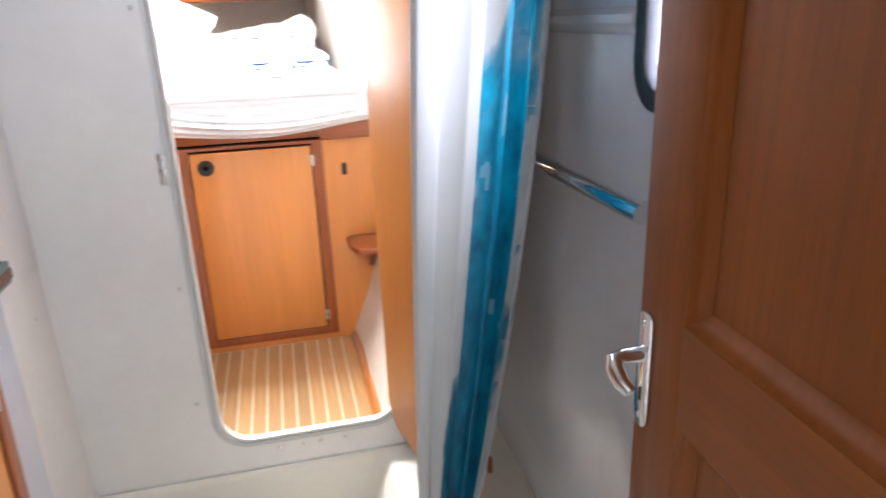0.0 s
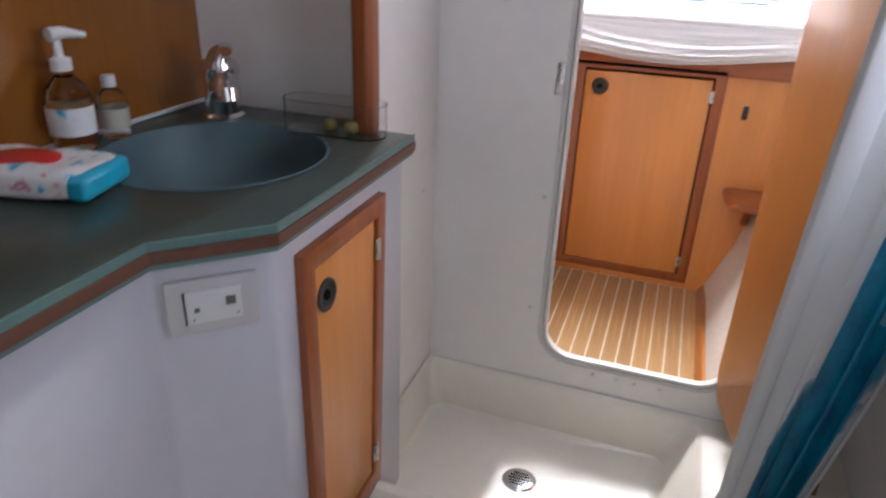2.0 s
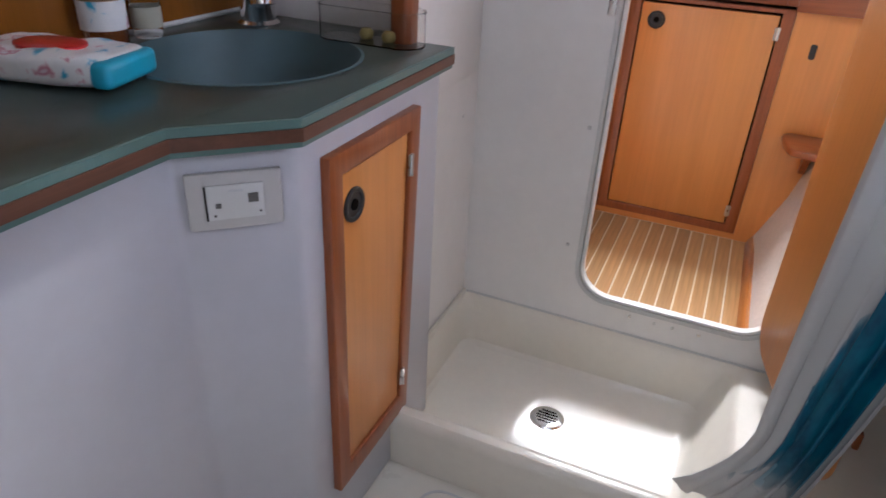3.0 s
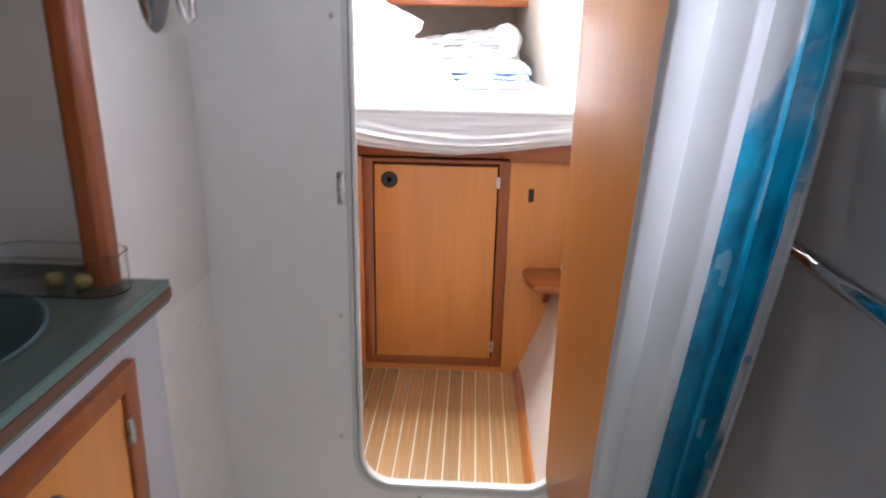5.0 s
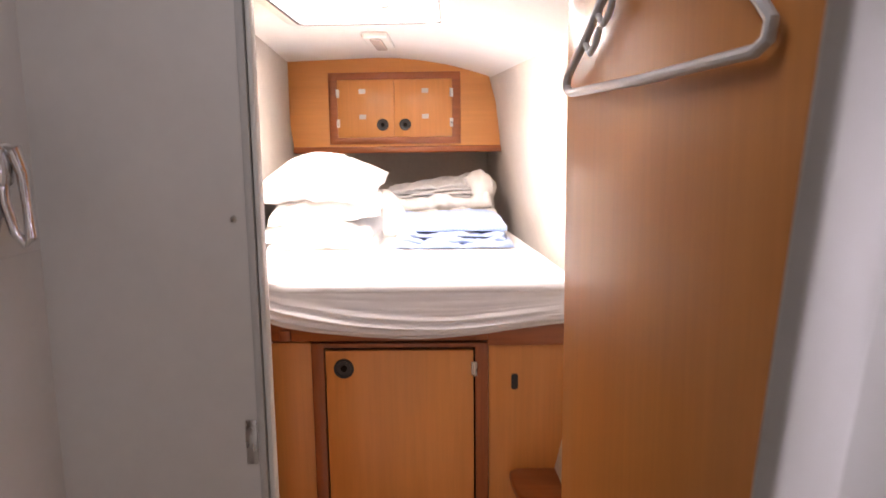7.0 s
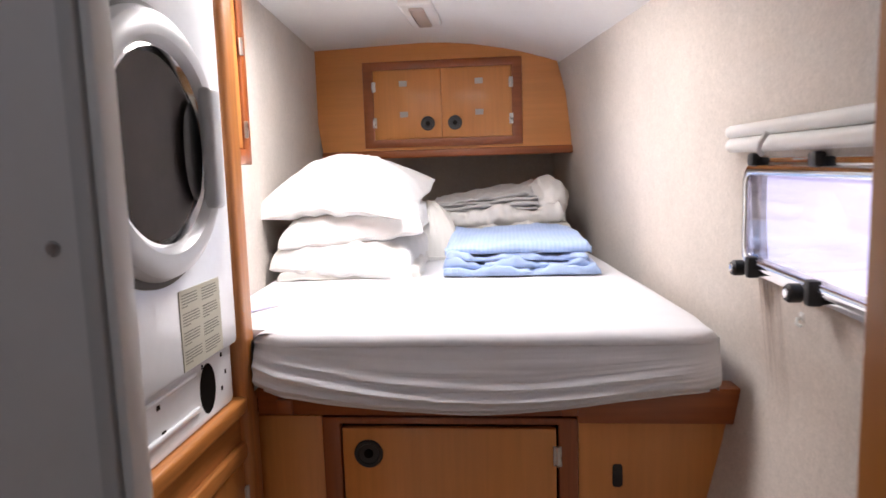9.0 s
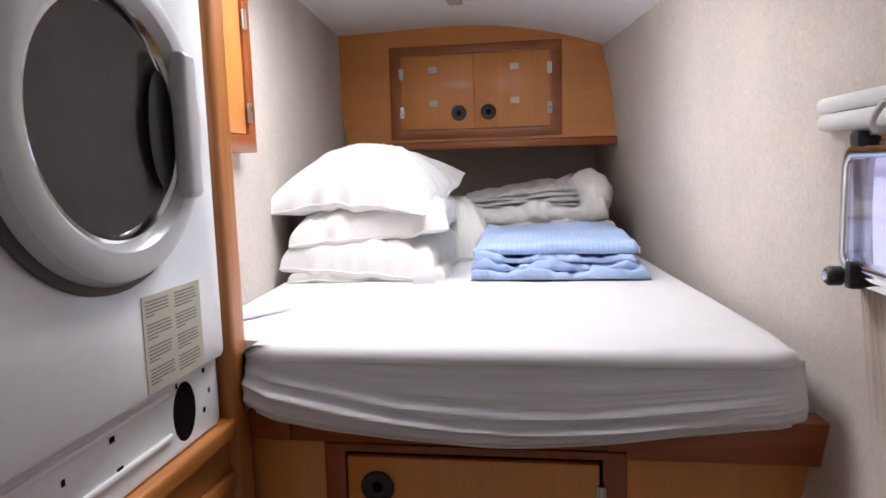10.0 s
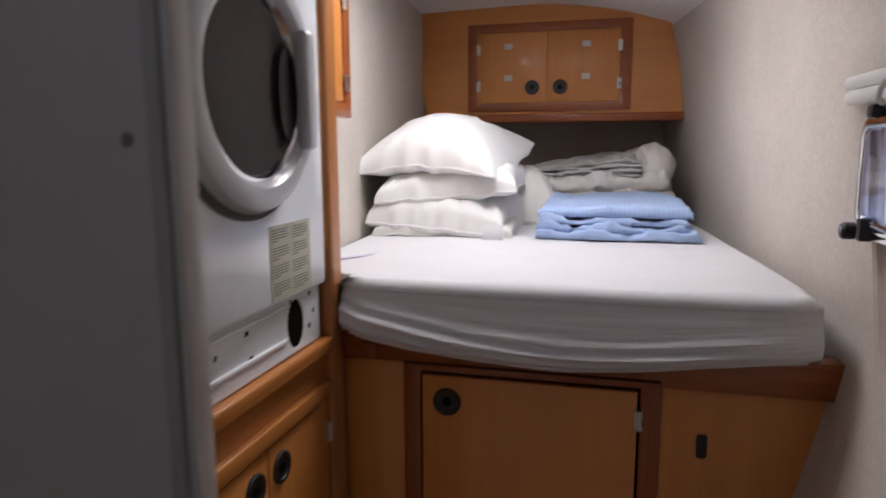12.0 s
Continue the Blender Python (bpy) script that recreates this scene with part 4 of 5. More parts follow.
def shower_curtain():
    t = thing("shower_curtain", (0.42, 1.8, 0.1), "white shower curtain with a sea-blue printed band, drawn aside", "shower curtain")

    def f(u, v):
        z = 0.13 + 1.66 * v
        s, h = u, z - 1.0
        # plan line of the gathered curtain, from its free edge to the wall
        xa, ya = 0.301 + 0.02 * h + 0.016 * h * h, 1.786 - 0.11 * h
        xb, yb = 0.562 + 0.150 * h - 0.085 * h * h, 1.946 + 0.10 * h
        hem = max(0.0, (0.34 - z) / 0.21) ** 1.6
        x = xa + (xb - xa) * s - 0.10 * hem * (1 - s) ** 1.5
        y = ya + (yb - ya) * s ** 1.3 + 0.02 * hem * (1 - s)
        wob = 0.35 * math.sin(3 * v + 7 * s) + 0.3 * noise.noise(Vector((s * 5, v * 2, 2.0)))
        ph = 2 * math.pi * (3.2 * s + 1.6 * s * s) + 1.5 * wob
        amp = (0.012 + 0.014 * math.exp(-((s - 0.68) / 0.2) ** 2) - 0.004 * max(0.0, -h)) * min(1.0, s * 7)
        off = amp * math.sin(ph)
        nx, ny = 0.52, -0.85
        roll = 0.006 * max(0.0, 1 - s * 40)
        return (min(0.622, x + nx * off + 0.005 * math.cos(2 * ph) * min(1.0, s * 7)), y + ny * off + roll, z + 0.008 * math.sin(ph + 1.0) * (v < 0.02))

    cloth_part = part("cloth", sheet_grid(170, 40, f, True), PRINT, t)
    sol = cloth_part.modifiers.new("thick", "SOLIDIFY")
    sol.thickness = 0.0008
    part("rail", tube([(0.28, 1.68, 1.815), (0.45, 1.84, 1.815), (0.615, 2.04, 1.815)], 0.010, 10), WHITE, t, "white curtain rail")
    for i in range(7):
        s = (i + 0.3) / 7
        cx, cy = 0.327 + 0.285 * s, 1.70 + 0.325 * s ** 1.3
        ring = [(cx + 0.67 * 0.018 * math.cos(a) * 0.3, cy + 0.74 * 0.018 * math.cos(a), 1.803 + 0.024 * math.sin(a)) for a in [k * math.pi / 6 for k in range(12)]]
        part("ring", tube(ring, 0.002, 6, True), WHITE, t)


# ---------------------------------------------------------------- cabin things
def dryer():
    x = -0.372
    y0, y1 = 2.61, 3.212
    t = thing("tumble_dryer", (-0.65, 2.9, 0.868), "white front-loading tumble dryer with a grey round door", "tumble dryer")
    part("casing", box(-0.93, x - 0.014, y0, y1, 0.868, 1.71, 0.006), ENAMEL, t)
    fr = part("front_panel", holed(rrect(y0 + 0.001, y1 - 0.001, 0.977, 1.70, 0.012), [circle(2.955, 1.324, 0.16, 40)], "x", x - 0.014, x, 0.004), ENAMEL, t)
    kick = part("kick_plate", holed(rect(y0 + 0.002, y1 - 0.012, 0.868, 0.976), [circle(3.108, 0.922, 0.030, 24, 0.043)], "x", x - 0.020, x - 0.013, 0.002), ENAMEL, t, "exposed white lower panel with an open round hole")
    part("hole", prism(circle(3.108, 0.922, 0.031, 24, 0.044), "x", x - 0.0165, x - 0.0138), DARK, kick, "dark opening behind the plate")
    part("ridge", box(x - 0.016, x - 0.009, 2.64, 3.07, 0.896, 0.905, 0.003), ENAMEL, kick)
    part("ridge", box(x - 0.016, x - 0.010, 2.64, 3.07, 0.955, 0.963, 0.003), ENAMEL, kick)
    for y, z, w in ((2.78, 0.925, 0.007), (2.86, 0.935, 0.006), (2.945, 0.948, 0.010), (2.955, 0.905, 0.012), (2.80, 0.90, 0.009), (3.165, 0.965, 0.007), (3.178, 0.93, 0.006), (3.16, 0.905, 0.007), (3.085, 0.90, 0.007), (3.09, 0.965, 0.005), (2.70, 0.935, 0.009)):
        part("punched_hole", box(x - 0.0135, x - 0.0122, y - w / 2, y + w / 2, z - 0.004, z + 0.004, 0.0005, 1), DARK, kick)
    part("chipped_edge", box(x - 0.0125, x - 0.0105, 2.86, 2.96, 0.9735, 0.9785, 0.001, 1), TRIM, kick, "rusty chipped paint edge")
    part("chipped_edge", box(x - 0.0125, x - 0.0105, 3.12, 3.19, 0.9735, 0.9785, 0.001, 1), DARK, kick, "rusty chipped paint edge")
    c = (x, 2.955, 1.324)
    seal = part("seal", lathe(c, "x", [(0.200, -0.002), (0.200, 0.006), (0.188, 0.010)], 56), DARK_RUBBER, t, "dark grey seal round the door")
    ring = part("door_ring", lathe(c, "x", [(0.188, 0.0), (0.190, 0.012), (0.184, 0.026), (0.167, 0.034), (0.151, 0.032), (0.143, 0.024), (0.140, 0.010), (0.139, 0.0)], 64), SILVER, t, "silver-grey door ring")
    part("inner_rim", lathe(c, "x", [(0.143, 0.020), (0.137, 0.022), (0.131, 0.012), (0.130, 0.0)], 64), CHROME, ring, "bright inner rim")
    g = part("door_glass", lathe(c, "x", [(0.0, 0.006), (0.06, 0.007), (0.11, 0.009), (0.133, 0.011)], 56), DARKGLASS, ring, "dark domed door glass")
    hd = box(0.022, 0.046, -0.014, 0.020, -0.095, 0.095, 0.008, 3)
    for v in hd.verts:
        v.co.y -= 0.5 * (v.co.z ** 2) / 0.19
    hd.transform(Matrix.Translation((x, 3.103, 1.324)))
    part("handle", hd, SILVER, ring, "curved grey door handle")
    rec = lathe((x + 0.0165, 3.057, 1.318), "x", [(0.0, 0.0), (0.030, 0.002), (0.034, 0.0)], 32)
    rec.transform(Matrix.Translation((0, 3.057, 1.318)) @ Matrix.Diagonal((1, 0.85, 2.2, 1)) @ Matrix.Translation((0, -3.057, -1.318)))
    part("grip_recess", rec, BLACK, ring, "black recessed grip")
    lab = part("warning_label", box(x, x + 0.0012, 3.005, 3.147, 0.982, 1.108, 0.0, 1), LABEL, t, "yellowed warning label with small print")
    rng = random.Random(4)
    for col in range(2):
        z = 1.101
        ya, yb = 3.012 + 0.068 * col, 3.069 + 0.068 * col
        for block in range(4):
            for ln in range(5):
                part("text_line", box(x + 0.0011, x + 0.0016, ya, ya + (yb - ya) * (rng.uniform(0.88, 1.0) if ln < 4 else rng.uniform(0.3, 0.8)), z - 0.0017, z, 0, 1), INK, lab)
                z -= 0.0046
            z -= 0.0065


def laundry_cabinet():
    x = -0.385
    t = thing("laundry_cabinet", (-0.65, 2.88, 0.0), "beech cabinet with a hardwood ledge under the dryer", "cabinet")
    part("body", box(-0.95, x - 0.012, BULK2 + 0.001, 3.228, 0.0, 0.835, 0.002), BEECH, t)
    part("ledge", box(-0.95, x + 0.018, BULK2 + 0.001, 3.228, 0.836, 0.866, 0.006, 3), TRIM_Y, t, "honey-brown hardwood ledge")
    part("apron", box(x - 0.012, x, BULK2 + 0.002, 3.228, 0.775, 0.835, 0.002), TRIM_Y, t)
    part("rail", box(x - 0.012, x + 0.012, BULK2 + 0.002, 3.228, 0.745, 0.778, 0.005, 3), TRIM_Y, t, "raised hardwood rail")
    for y0, y1, ky in ((2.72, 2.982, 2.940), (2.988, 3.222, 3.026)):
        d = part("door", box(x - 0.012, x + 0.004, y0, y1, 0.09, 0.738, 0.003), BEECH, t, "beech cupboard door")
        finger_latch((x + 0.005, ky, 0.690), "x", 1, d)
        hinge(x + 0.004, y1 if y1 > 3.1 else y0, 0.67, "x", d, 1)
    part("kick", box(x - 0.012, x - 0.002, BULK2 + 0.002, 3.228, 0.0, 0.085, 0.002), TRIM_Y, t)
    p = thing("corner_post", (-0.37, 3.26, 0.0), "honey-brown rounded hardwood post from floor to ceiling", "post")
    part("post", prism(rrect(-0.404, -0.367, 3.226, 3.284, 0.014), "z", 0.0, 1.775), POST, p)
    part("side_board", box(-0.95, -0.404, 3.232, 3.282, 0.0, 1.775, 0.002), POST, p)


def wall_locker():
    x = left_x(3.5)
    t = thing("wall_locker", (x, 3.5, 1.30), "beech wall locker front with a red-brown frame", "locker")
    fr = part("frame", holed(rect(3.345, 3.655, 1.302, 1.765), [rect(3.38, 3.622, 1.338, 1.74)], "x", x - 0.022, x + 0.030, 0.003), TRIM, t)
    d = part("door", box(x - 0.01, x + 0.024, 3.383, 3.619, 1.341, 1.737, 0.003), BEECH, t)
    for z in (1.385, 1.578):
        hinge(x + 0.030, 3.622, z, "x", d, 1)


def berth_base():
    y = BASE_Y
    t = thing("berth_base", (0.0, y, 0.0), "beech berth front with a framed cupboard door", "bed base")

    def face(x0, x1, z0, z1, name, mat, label="", d=0.0):
        return part(name, box(x0, x1, y - d, y + 0.02, z0, z1, 0.002), mat, t, label)

    face(-0.409, -0.247, 0.004, 0.80, "front_panel", BEECH)
    right = [(0.255, 0.004), (hull_x(y, 0.004) - 0.0, 0.004)] + [(hull_x(y, z) + 0.004, z) for z in (0.08, 0.2, 0.4, 0.6, 0.8)] + [(0.255, 0.80)]
    rp = part("front_panel", prism(right, "y", y, y + 0.02, 0.0), BEECH, t)
    slot = part("slot", prism(rrect(0.319, 0.338, 0.660, 0.706, 0.006), "y", y - 0.002, y + 0.001, 0.0005), BLACK, rp, "small dark catch slot")
    part("plinth", box(-0.250, 0.258, y, y + 0.02, 0.004, 0.028, 0.002), BEECH_X, t)
    part("door_frame", holed(rect(-0.246, 0.254, 0.030, 0.80), [rect(-0.210, 0.217, 0.060, 0.786)], "y", y - 0.008, y + 0.018, 0.003), TRIM, t, "red-brown wooden door frame")
    d = part("door", box(-0.206, 0.212, y - 0.010, y + 0.008, 0.064, 0.779, 0.003), BEECH, t, "beech cupboard door")
    finger_latch((-0.154, y - 0.0105, 0.727), "y", -1, d)
    hinge(0.214, y - 0.010, 0.725, "y", d)
    hinge(0.214, y - 0.010, 0.115, "y", d)
    part("top_gap", box(-0.252, 0.262, y + 0.004, y + 0.02, 0.800, 0.812, 0.001), DARK, t)
    board = [(-0.366, 0.812), (0.250, 0.812), (0.250, 0.798), (hull_x(y, 0.81) + 0.006, 0.798), (hull_x(y, 0.87) + 0.006, 0.866), (-0.366, 0.866)]
    part("edge_board", prism(board, "y", y - 0.030, y + 0.02, 0.003), TRIM_X, t, "red-brown board along the berth's edge")
    part("carcass", box(-0.40, 0.36, y + 0.021, y + 0.06, 0.01, 0.82, 0), DARK, t, "dark inside of the cupboard")
    for x in (-0.31, 0.235):
        part("cleat", box(x - 0.016, x + 0.016, y - 0.038, y - 0.029, 0.814, 0.846, 0.004), TRIM_X, t)
    part("platform", box(-0.52, 0.40, y + 0.02, 5.2, 0.83, 0.864, 0), BEECH, t)


def corner_shelf():
    t = thing("corner_shelf", (0.40, 3.22, 0.36), "small rounded hardwood corner shelf on a bracket", "shelf")
    pts = [(hull_x(3.3, 0.42) + 0.003, 3.296), (0.335, 3.296)] + [(0.312 + 0.035 * (1 - math.cos(a)), 3.275 - 0.16 * math.sin(a)) for a in [k * math.pi / 16 for k in range(0, 9)]] + [(hull_x(3.1, 0.42) + 0.003, 3.09)]
    part("board", prism(pts, "z", 0.402, 0.426, 0.007, 3), TRIM_X, t)
    part("bracket", prism([(3.296, 0.402), (3.296, 0.30), (3.275, 0.30), (3.24, 0.35), (3.20, 0.402)], "x", 0.39, 0.412, 0.003), TRIM, t)


def mattress():
    t = thing("mattress", (0.0, 4.2, 0.866), "berth mattress under a white fitted sheet sagging over the edge", "mattress")
    y0, y1 = 3.225, 5.19

    def rx(y):
        return min(hull_x(y, 1.0) - 0.030, 0.500)

    def lx(y):
        return left_x(y) + 0.006 if y > 3.29 else -0.362

    top = 0.983

    def f(u, v):
        # v runs from the hanging hem in front up over the edge and back along the top
        hem = 0.872 - 0.040 * math.sin(math.pi * min(1, max(0, (u * 1.08)))) ** 1.2
        fold = 0.0
        if v < 0.38:
            k = v / 0.38
            z = hem + (top - 0.022 - hem) * k
            sag = k + 0.16 * math.sin(math.pi * u) + 0.05 * noise.noise(Vector((u * 3, 4, 0)))
            drag = math.sin(5.6 * sag + 1.2 * u + 0.8 * noise.noise(Vector((u * 2, 7, 0))))
            ripple = (0.012 * (1 - abs(drag)) ** 1.4 + 0.006 * noise.noise(Vector((u * 2.5, sag * 20, 3)))) * (1 - k) ** 0.6 * (0.30 + 0.70 * math.sin(math.pi * min(1.0, u * 1.05)) ** 0.7)
            y = y0 + 0.004 - 0.010 * math.sin(math.pi * min(1, k * 1.2)) - ripple - 0.016 * (1 - k) + 0.020 * max(0.0, 1 - k * 5) ** 2
            z += 0.002 * noise.noise(Vector((u * 9, k * 5, 0)))
            # long drag folds, drawn tight towards the hull side
            fade = min(1.0, 0.35 + 2.5 * u) * max(0.0, 1 - max(0.0, u - 0.72) / 0.24)
            for up, a, wide in ((0.016 - 0.008 * u, 0.010, 0.0050), (0.042 - 0.022 * u, 0.013, 0.0055), (0.066 - 0.018 * u, 0.006, 0.0060)):
                q = z - hem - up - 0.004 * math.sin(4 * u + 30 * up) - 0.003 * noise.noise(Vector((u * 4, up * 90, 2)))
                y -= fade * a * (math.exp(-(q / wide) ** 2) - 0.6 * math.exp(-((q - 0.011) / 0.008) ** 2))
        elif v < 0.48:
            a = (v - 0.38) / 0.10 * math.pi / 2
            y, z = y0 + 0.022 - 0.022 * math.cos(a), top - 0.022 + 0.022 * math.sin(a)
        else:
            k = (v - 0.48) / 0.52
            y = y0 + 0.022 + (y1 - y0 - 0.03) * k ** 1.3
            z = top + 0.003 * noise.noise(Vector((u * 5, y * 3, 1.0))) - 0.02 * max(0, k - 0.3)
        a, b = lx(y), rx(y)
        turn = max(0.0, (u - 0.92) / 0.08)
        if v < 0.48:
            y += 0.035 * max(0.0, (0.07 - u) / 0.07)
        if v < 0.48:
            y += 0.030 * turn ** 2
        else:
            y = max(y, y0 + 0.022 + 0.030 * turn ** 2)
        xx = a + (b - a) * u
        edge = 0.016 * max(0, (abs(u - 0.5) - 0.47) / 0.03) ** 2
        return (xx, y, z - (edge if v > 0.4 else 0) )

    bm = sheet_grid(90, 110, f)
    rim = [(e, e.verts) for e in bm.edges if len(e.link_faces) == 1]
    ext = bmesh.ops.extrude_edge_only(bm, edges=[e for e, vs in rim if all(v.co.y > y0 + 0.035 or abs(v.co.x - 0.07) > 0.40 for v in vs)])
    for g in ext["geom"]:
        if isinstance(g, bmesh.types.BMVert):
            if g.co.z < 0.94:
                g.co.y, g.co.x = y0 + 0.15, g.co.x + (0.003 if g.co.x < 0 else -0.003)
            else:
                g.co.z = 0.868
    part("sheet", bm, SHEET, t)
    hem = [f(k / 40, 0.004) for k in range(1, 40)]
    part("hem", tube([(x, y - 0.001, z) for x, y, z in hem], 0.0032, 8), SHEET, t, "elastic hem of the sheet")
    part("core", box(-0.355, 0.489, y0 + 0.030, 3.75, 0.867, 0.968, 0.03, 4), SHEET, t, "mattress under the sheet")
    mark = sheet_grid(8, 3, lambda u, v: (-0.435 + 0.06 * u, 3.40 + 0.10 * u + 0.025 * v * (1 - 0.5 * u), top + 0.0035))
    part("printed_mark", mark, LILAC, t, "small lilac printed mark")


def pillow(cx, cy, cz, lx, ly, h, turn, tilt, mat, seed, label, soft=0.3, droop=0.0, lift=0.0, dome=0.0):
    """A stuffed pillow: seam all round, plump above it, creases running in from the seam.
    soft: how fast it swells from the seam; droop: corners hanging; lift: far corner turned up."""
    t = thing("pillow", (cx, cy, cz), label, "pillow", "stacked pillows")
    m = Matrix.Translation((cx, cy, cz)) @ Matrix.Rotation(radians(turn), 4, "Z") @ Matrix.Rotation(radians(tilt), 4, "Y")
    rng = Vector((seed * 3.1, seed * 1.7, seed))

    def side(sgn):
        def f(u, v):
            # finer steps near the seam
            a, b = math.sin((u - 0.5) * math.pi), math.sin((v - 0.5) * math.pi)
            sx = a * (1 - 0.07 * (1 - b * b))
            sy = b * (1 - 0.05 * (1 - a * a))
            p = Vector((sx * lx / 2, sy * ly / 2, 0))
            swell = max(0.0, 1 - a * a) ** (soft + dome) * max(0.0, 1 - b * b) ** soft
            d = min(1 - abs(a), 1 - abs(b))
            along = math.atan2(b, a)
            crease = noise.noise(Vector((along * 9, d * 2.5, 0)) + rng) * 0.6 + noise.noise(Vector((along * 21, d * 4, 5)) + rng) * 0.4
            crease = crease - 0.5 * abs(noise.noise(Vector((along * 13, d * 3, 9)) + rng))
            crease *= 0.010 * min(1.0, d * 9) * math.exp(-3.2 * d)
            lump = 0.013 * noise.noise(p * 5.5 + rng) + 0.008 * abs(noise.noise(p * 13 + rng)) - 0.004 * noise.noise(p * 30 + rng)
            z = h * swell if sgn > 0 else -0.22 * h * swell
            z += (crease + lump * swell) * (1.0 if sgn > 0 else 0.25) * min(1.0, h / 0.10)
            z += 0.009 * noise.noise(Vector((along * 4, seed, 1))) + 0.003 * noise.noise(Vector((along * 17, seed, 7)))
            z -= droop * (0.35 * a * a + 0.65 * a * a * b * b * (a < 0 or b < 0))
            z += lift * (max(0.0, a) * max(0.0, b)) ** 1.5
            out = 0.010 * noise.noise(Vector((along * 6, seed, 3)))
            return m @ Vector((p.x + out * a, p.y + out * b, z))
        return f

    bm = sheet_grid(64, 64, side(1))
    other = sheet_grid(64, 64, side(-1))
    tmp = bpy.data.meshes.new("tmp")
    other.to_mesh(tmp)
    other.free()
    bm.from_mesh(tmp)
    bpy.data.meshes.remove(tmp)
    bmesh.ops.remove_doubles(bm, verts=bm.verts, dist=1e-4)
    part("cover", bm, mat, t)
    low = side(-1)
    ring = [(k / 24, 0.0) for k in range(24)] + [(1.0, k / 24) for k in range(24)] + [(1 - k / 24, 1.0) for k in range(24)] + [(0.0, 1 - k / 24) for k in range(24)]
    rim = [low(u, v) for u, v in ring]
    part("seam", tube(rim, 0.0028, 6, True), mat, t)
    return t


def folded(name, label, category, x0, x1, y0, y1, z0, layers, each, mat, seed, skew=0.0, rough=1.0, lean=0.0, rise=0.0, fan=0.0):
    """A loosely folded stack of cloth: rounded layers, each with its own creases."""
    t = thing(name, ((x0 + x1) / 2, (y0 + y1) / 2, z0), label, category)
    rng = random.Random(seed)
    z = z0
    for k in range(layers):
        h = (each[k] if isinstance(each, tuple) else each) * rng.uniform(0.9, 1.1)
        dx0, dx1, dy0 = rng.uniform(-0.012, 0.012), rng.uniform(-0.014, 0.012), rng.uniform(-0.012, 0.016)
        s = Vector((seed + k * 2.3, k * 1.1, 0))

        ro = rough[k] if isinstance(rough, tuple) else rough

        def f(u, v, ro=ro, h=h, z=z, dx0=dx0, dx1=dx1, dy0=dy0, s=s, k=k):
            # v: under the fold in front, round it, and back over the top
            a0, a1 = x0 + dx0, x1 + dx1 - 0.02 * (k / max(1, layers))
            if v < 0.5:
                ang = math.pi * (v / 0.5)
                yy, zz = y0 + dy0 + h / 2 - (h / 2) * math.sin(ang), z + h / 2 - (h / 2) * math.cos(ang)
            else:
                q = (v - 0.5) / 0.5
                yy, zz = y0 + dy0 + h / 2 + (y1 - y0 - h) * q, z + h
            n1 = noise.noise(Vector((u * 5, yy * 8, zz * 10)) + s)
            n2 = noise.noise(Vector((u * 16, yy * 22, zz * 30)) + s)
            xx = a0 + (a1 - a0) * u + skew * (yy - y0) + 0.006 * n1 * (u in (0.0, 1.0))
            end = max(0.0, (abs(u - 0.5) - 0.46) / 0.04)
            zz = zz - end ** 2 * h * 0.5 * (1 if v > 0.25 else -0.4)
            up = 0.9 if v > 0.3 else 0.25
            back = (yy - y0) / (y1 - y0)
            zz = z0 + (zz - z0) * (1 - fan * (1 - u)) + rise * max(0.0, back) * (0.4 + 0.6 * u)
            yy += lean * k
            return (xx, yy - ro * (0.008 * n1 + 0.004 * n2) * (v < 0.6), zz + ro * (0.010 * n1 + 0.004 * n2) * up)

        p = part("layer", sheet_grid(80, 34, f), mat[k] if isinstance(mat, tuple) else mat, t)
        p.modifiers.new("thick", "SOLIDIFY").thickness = 0.003
        z += h * 0.92
    return t


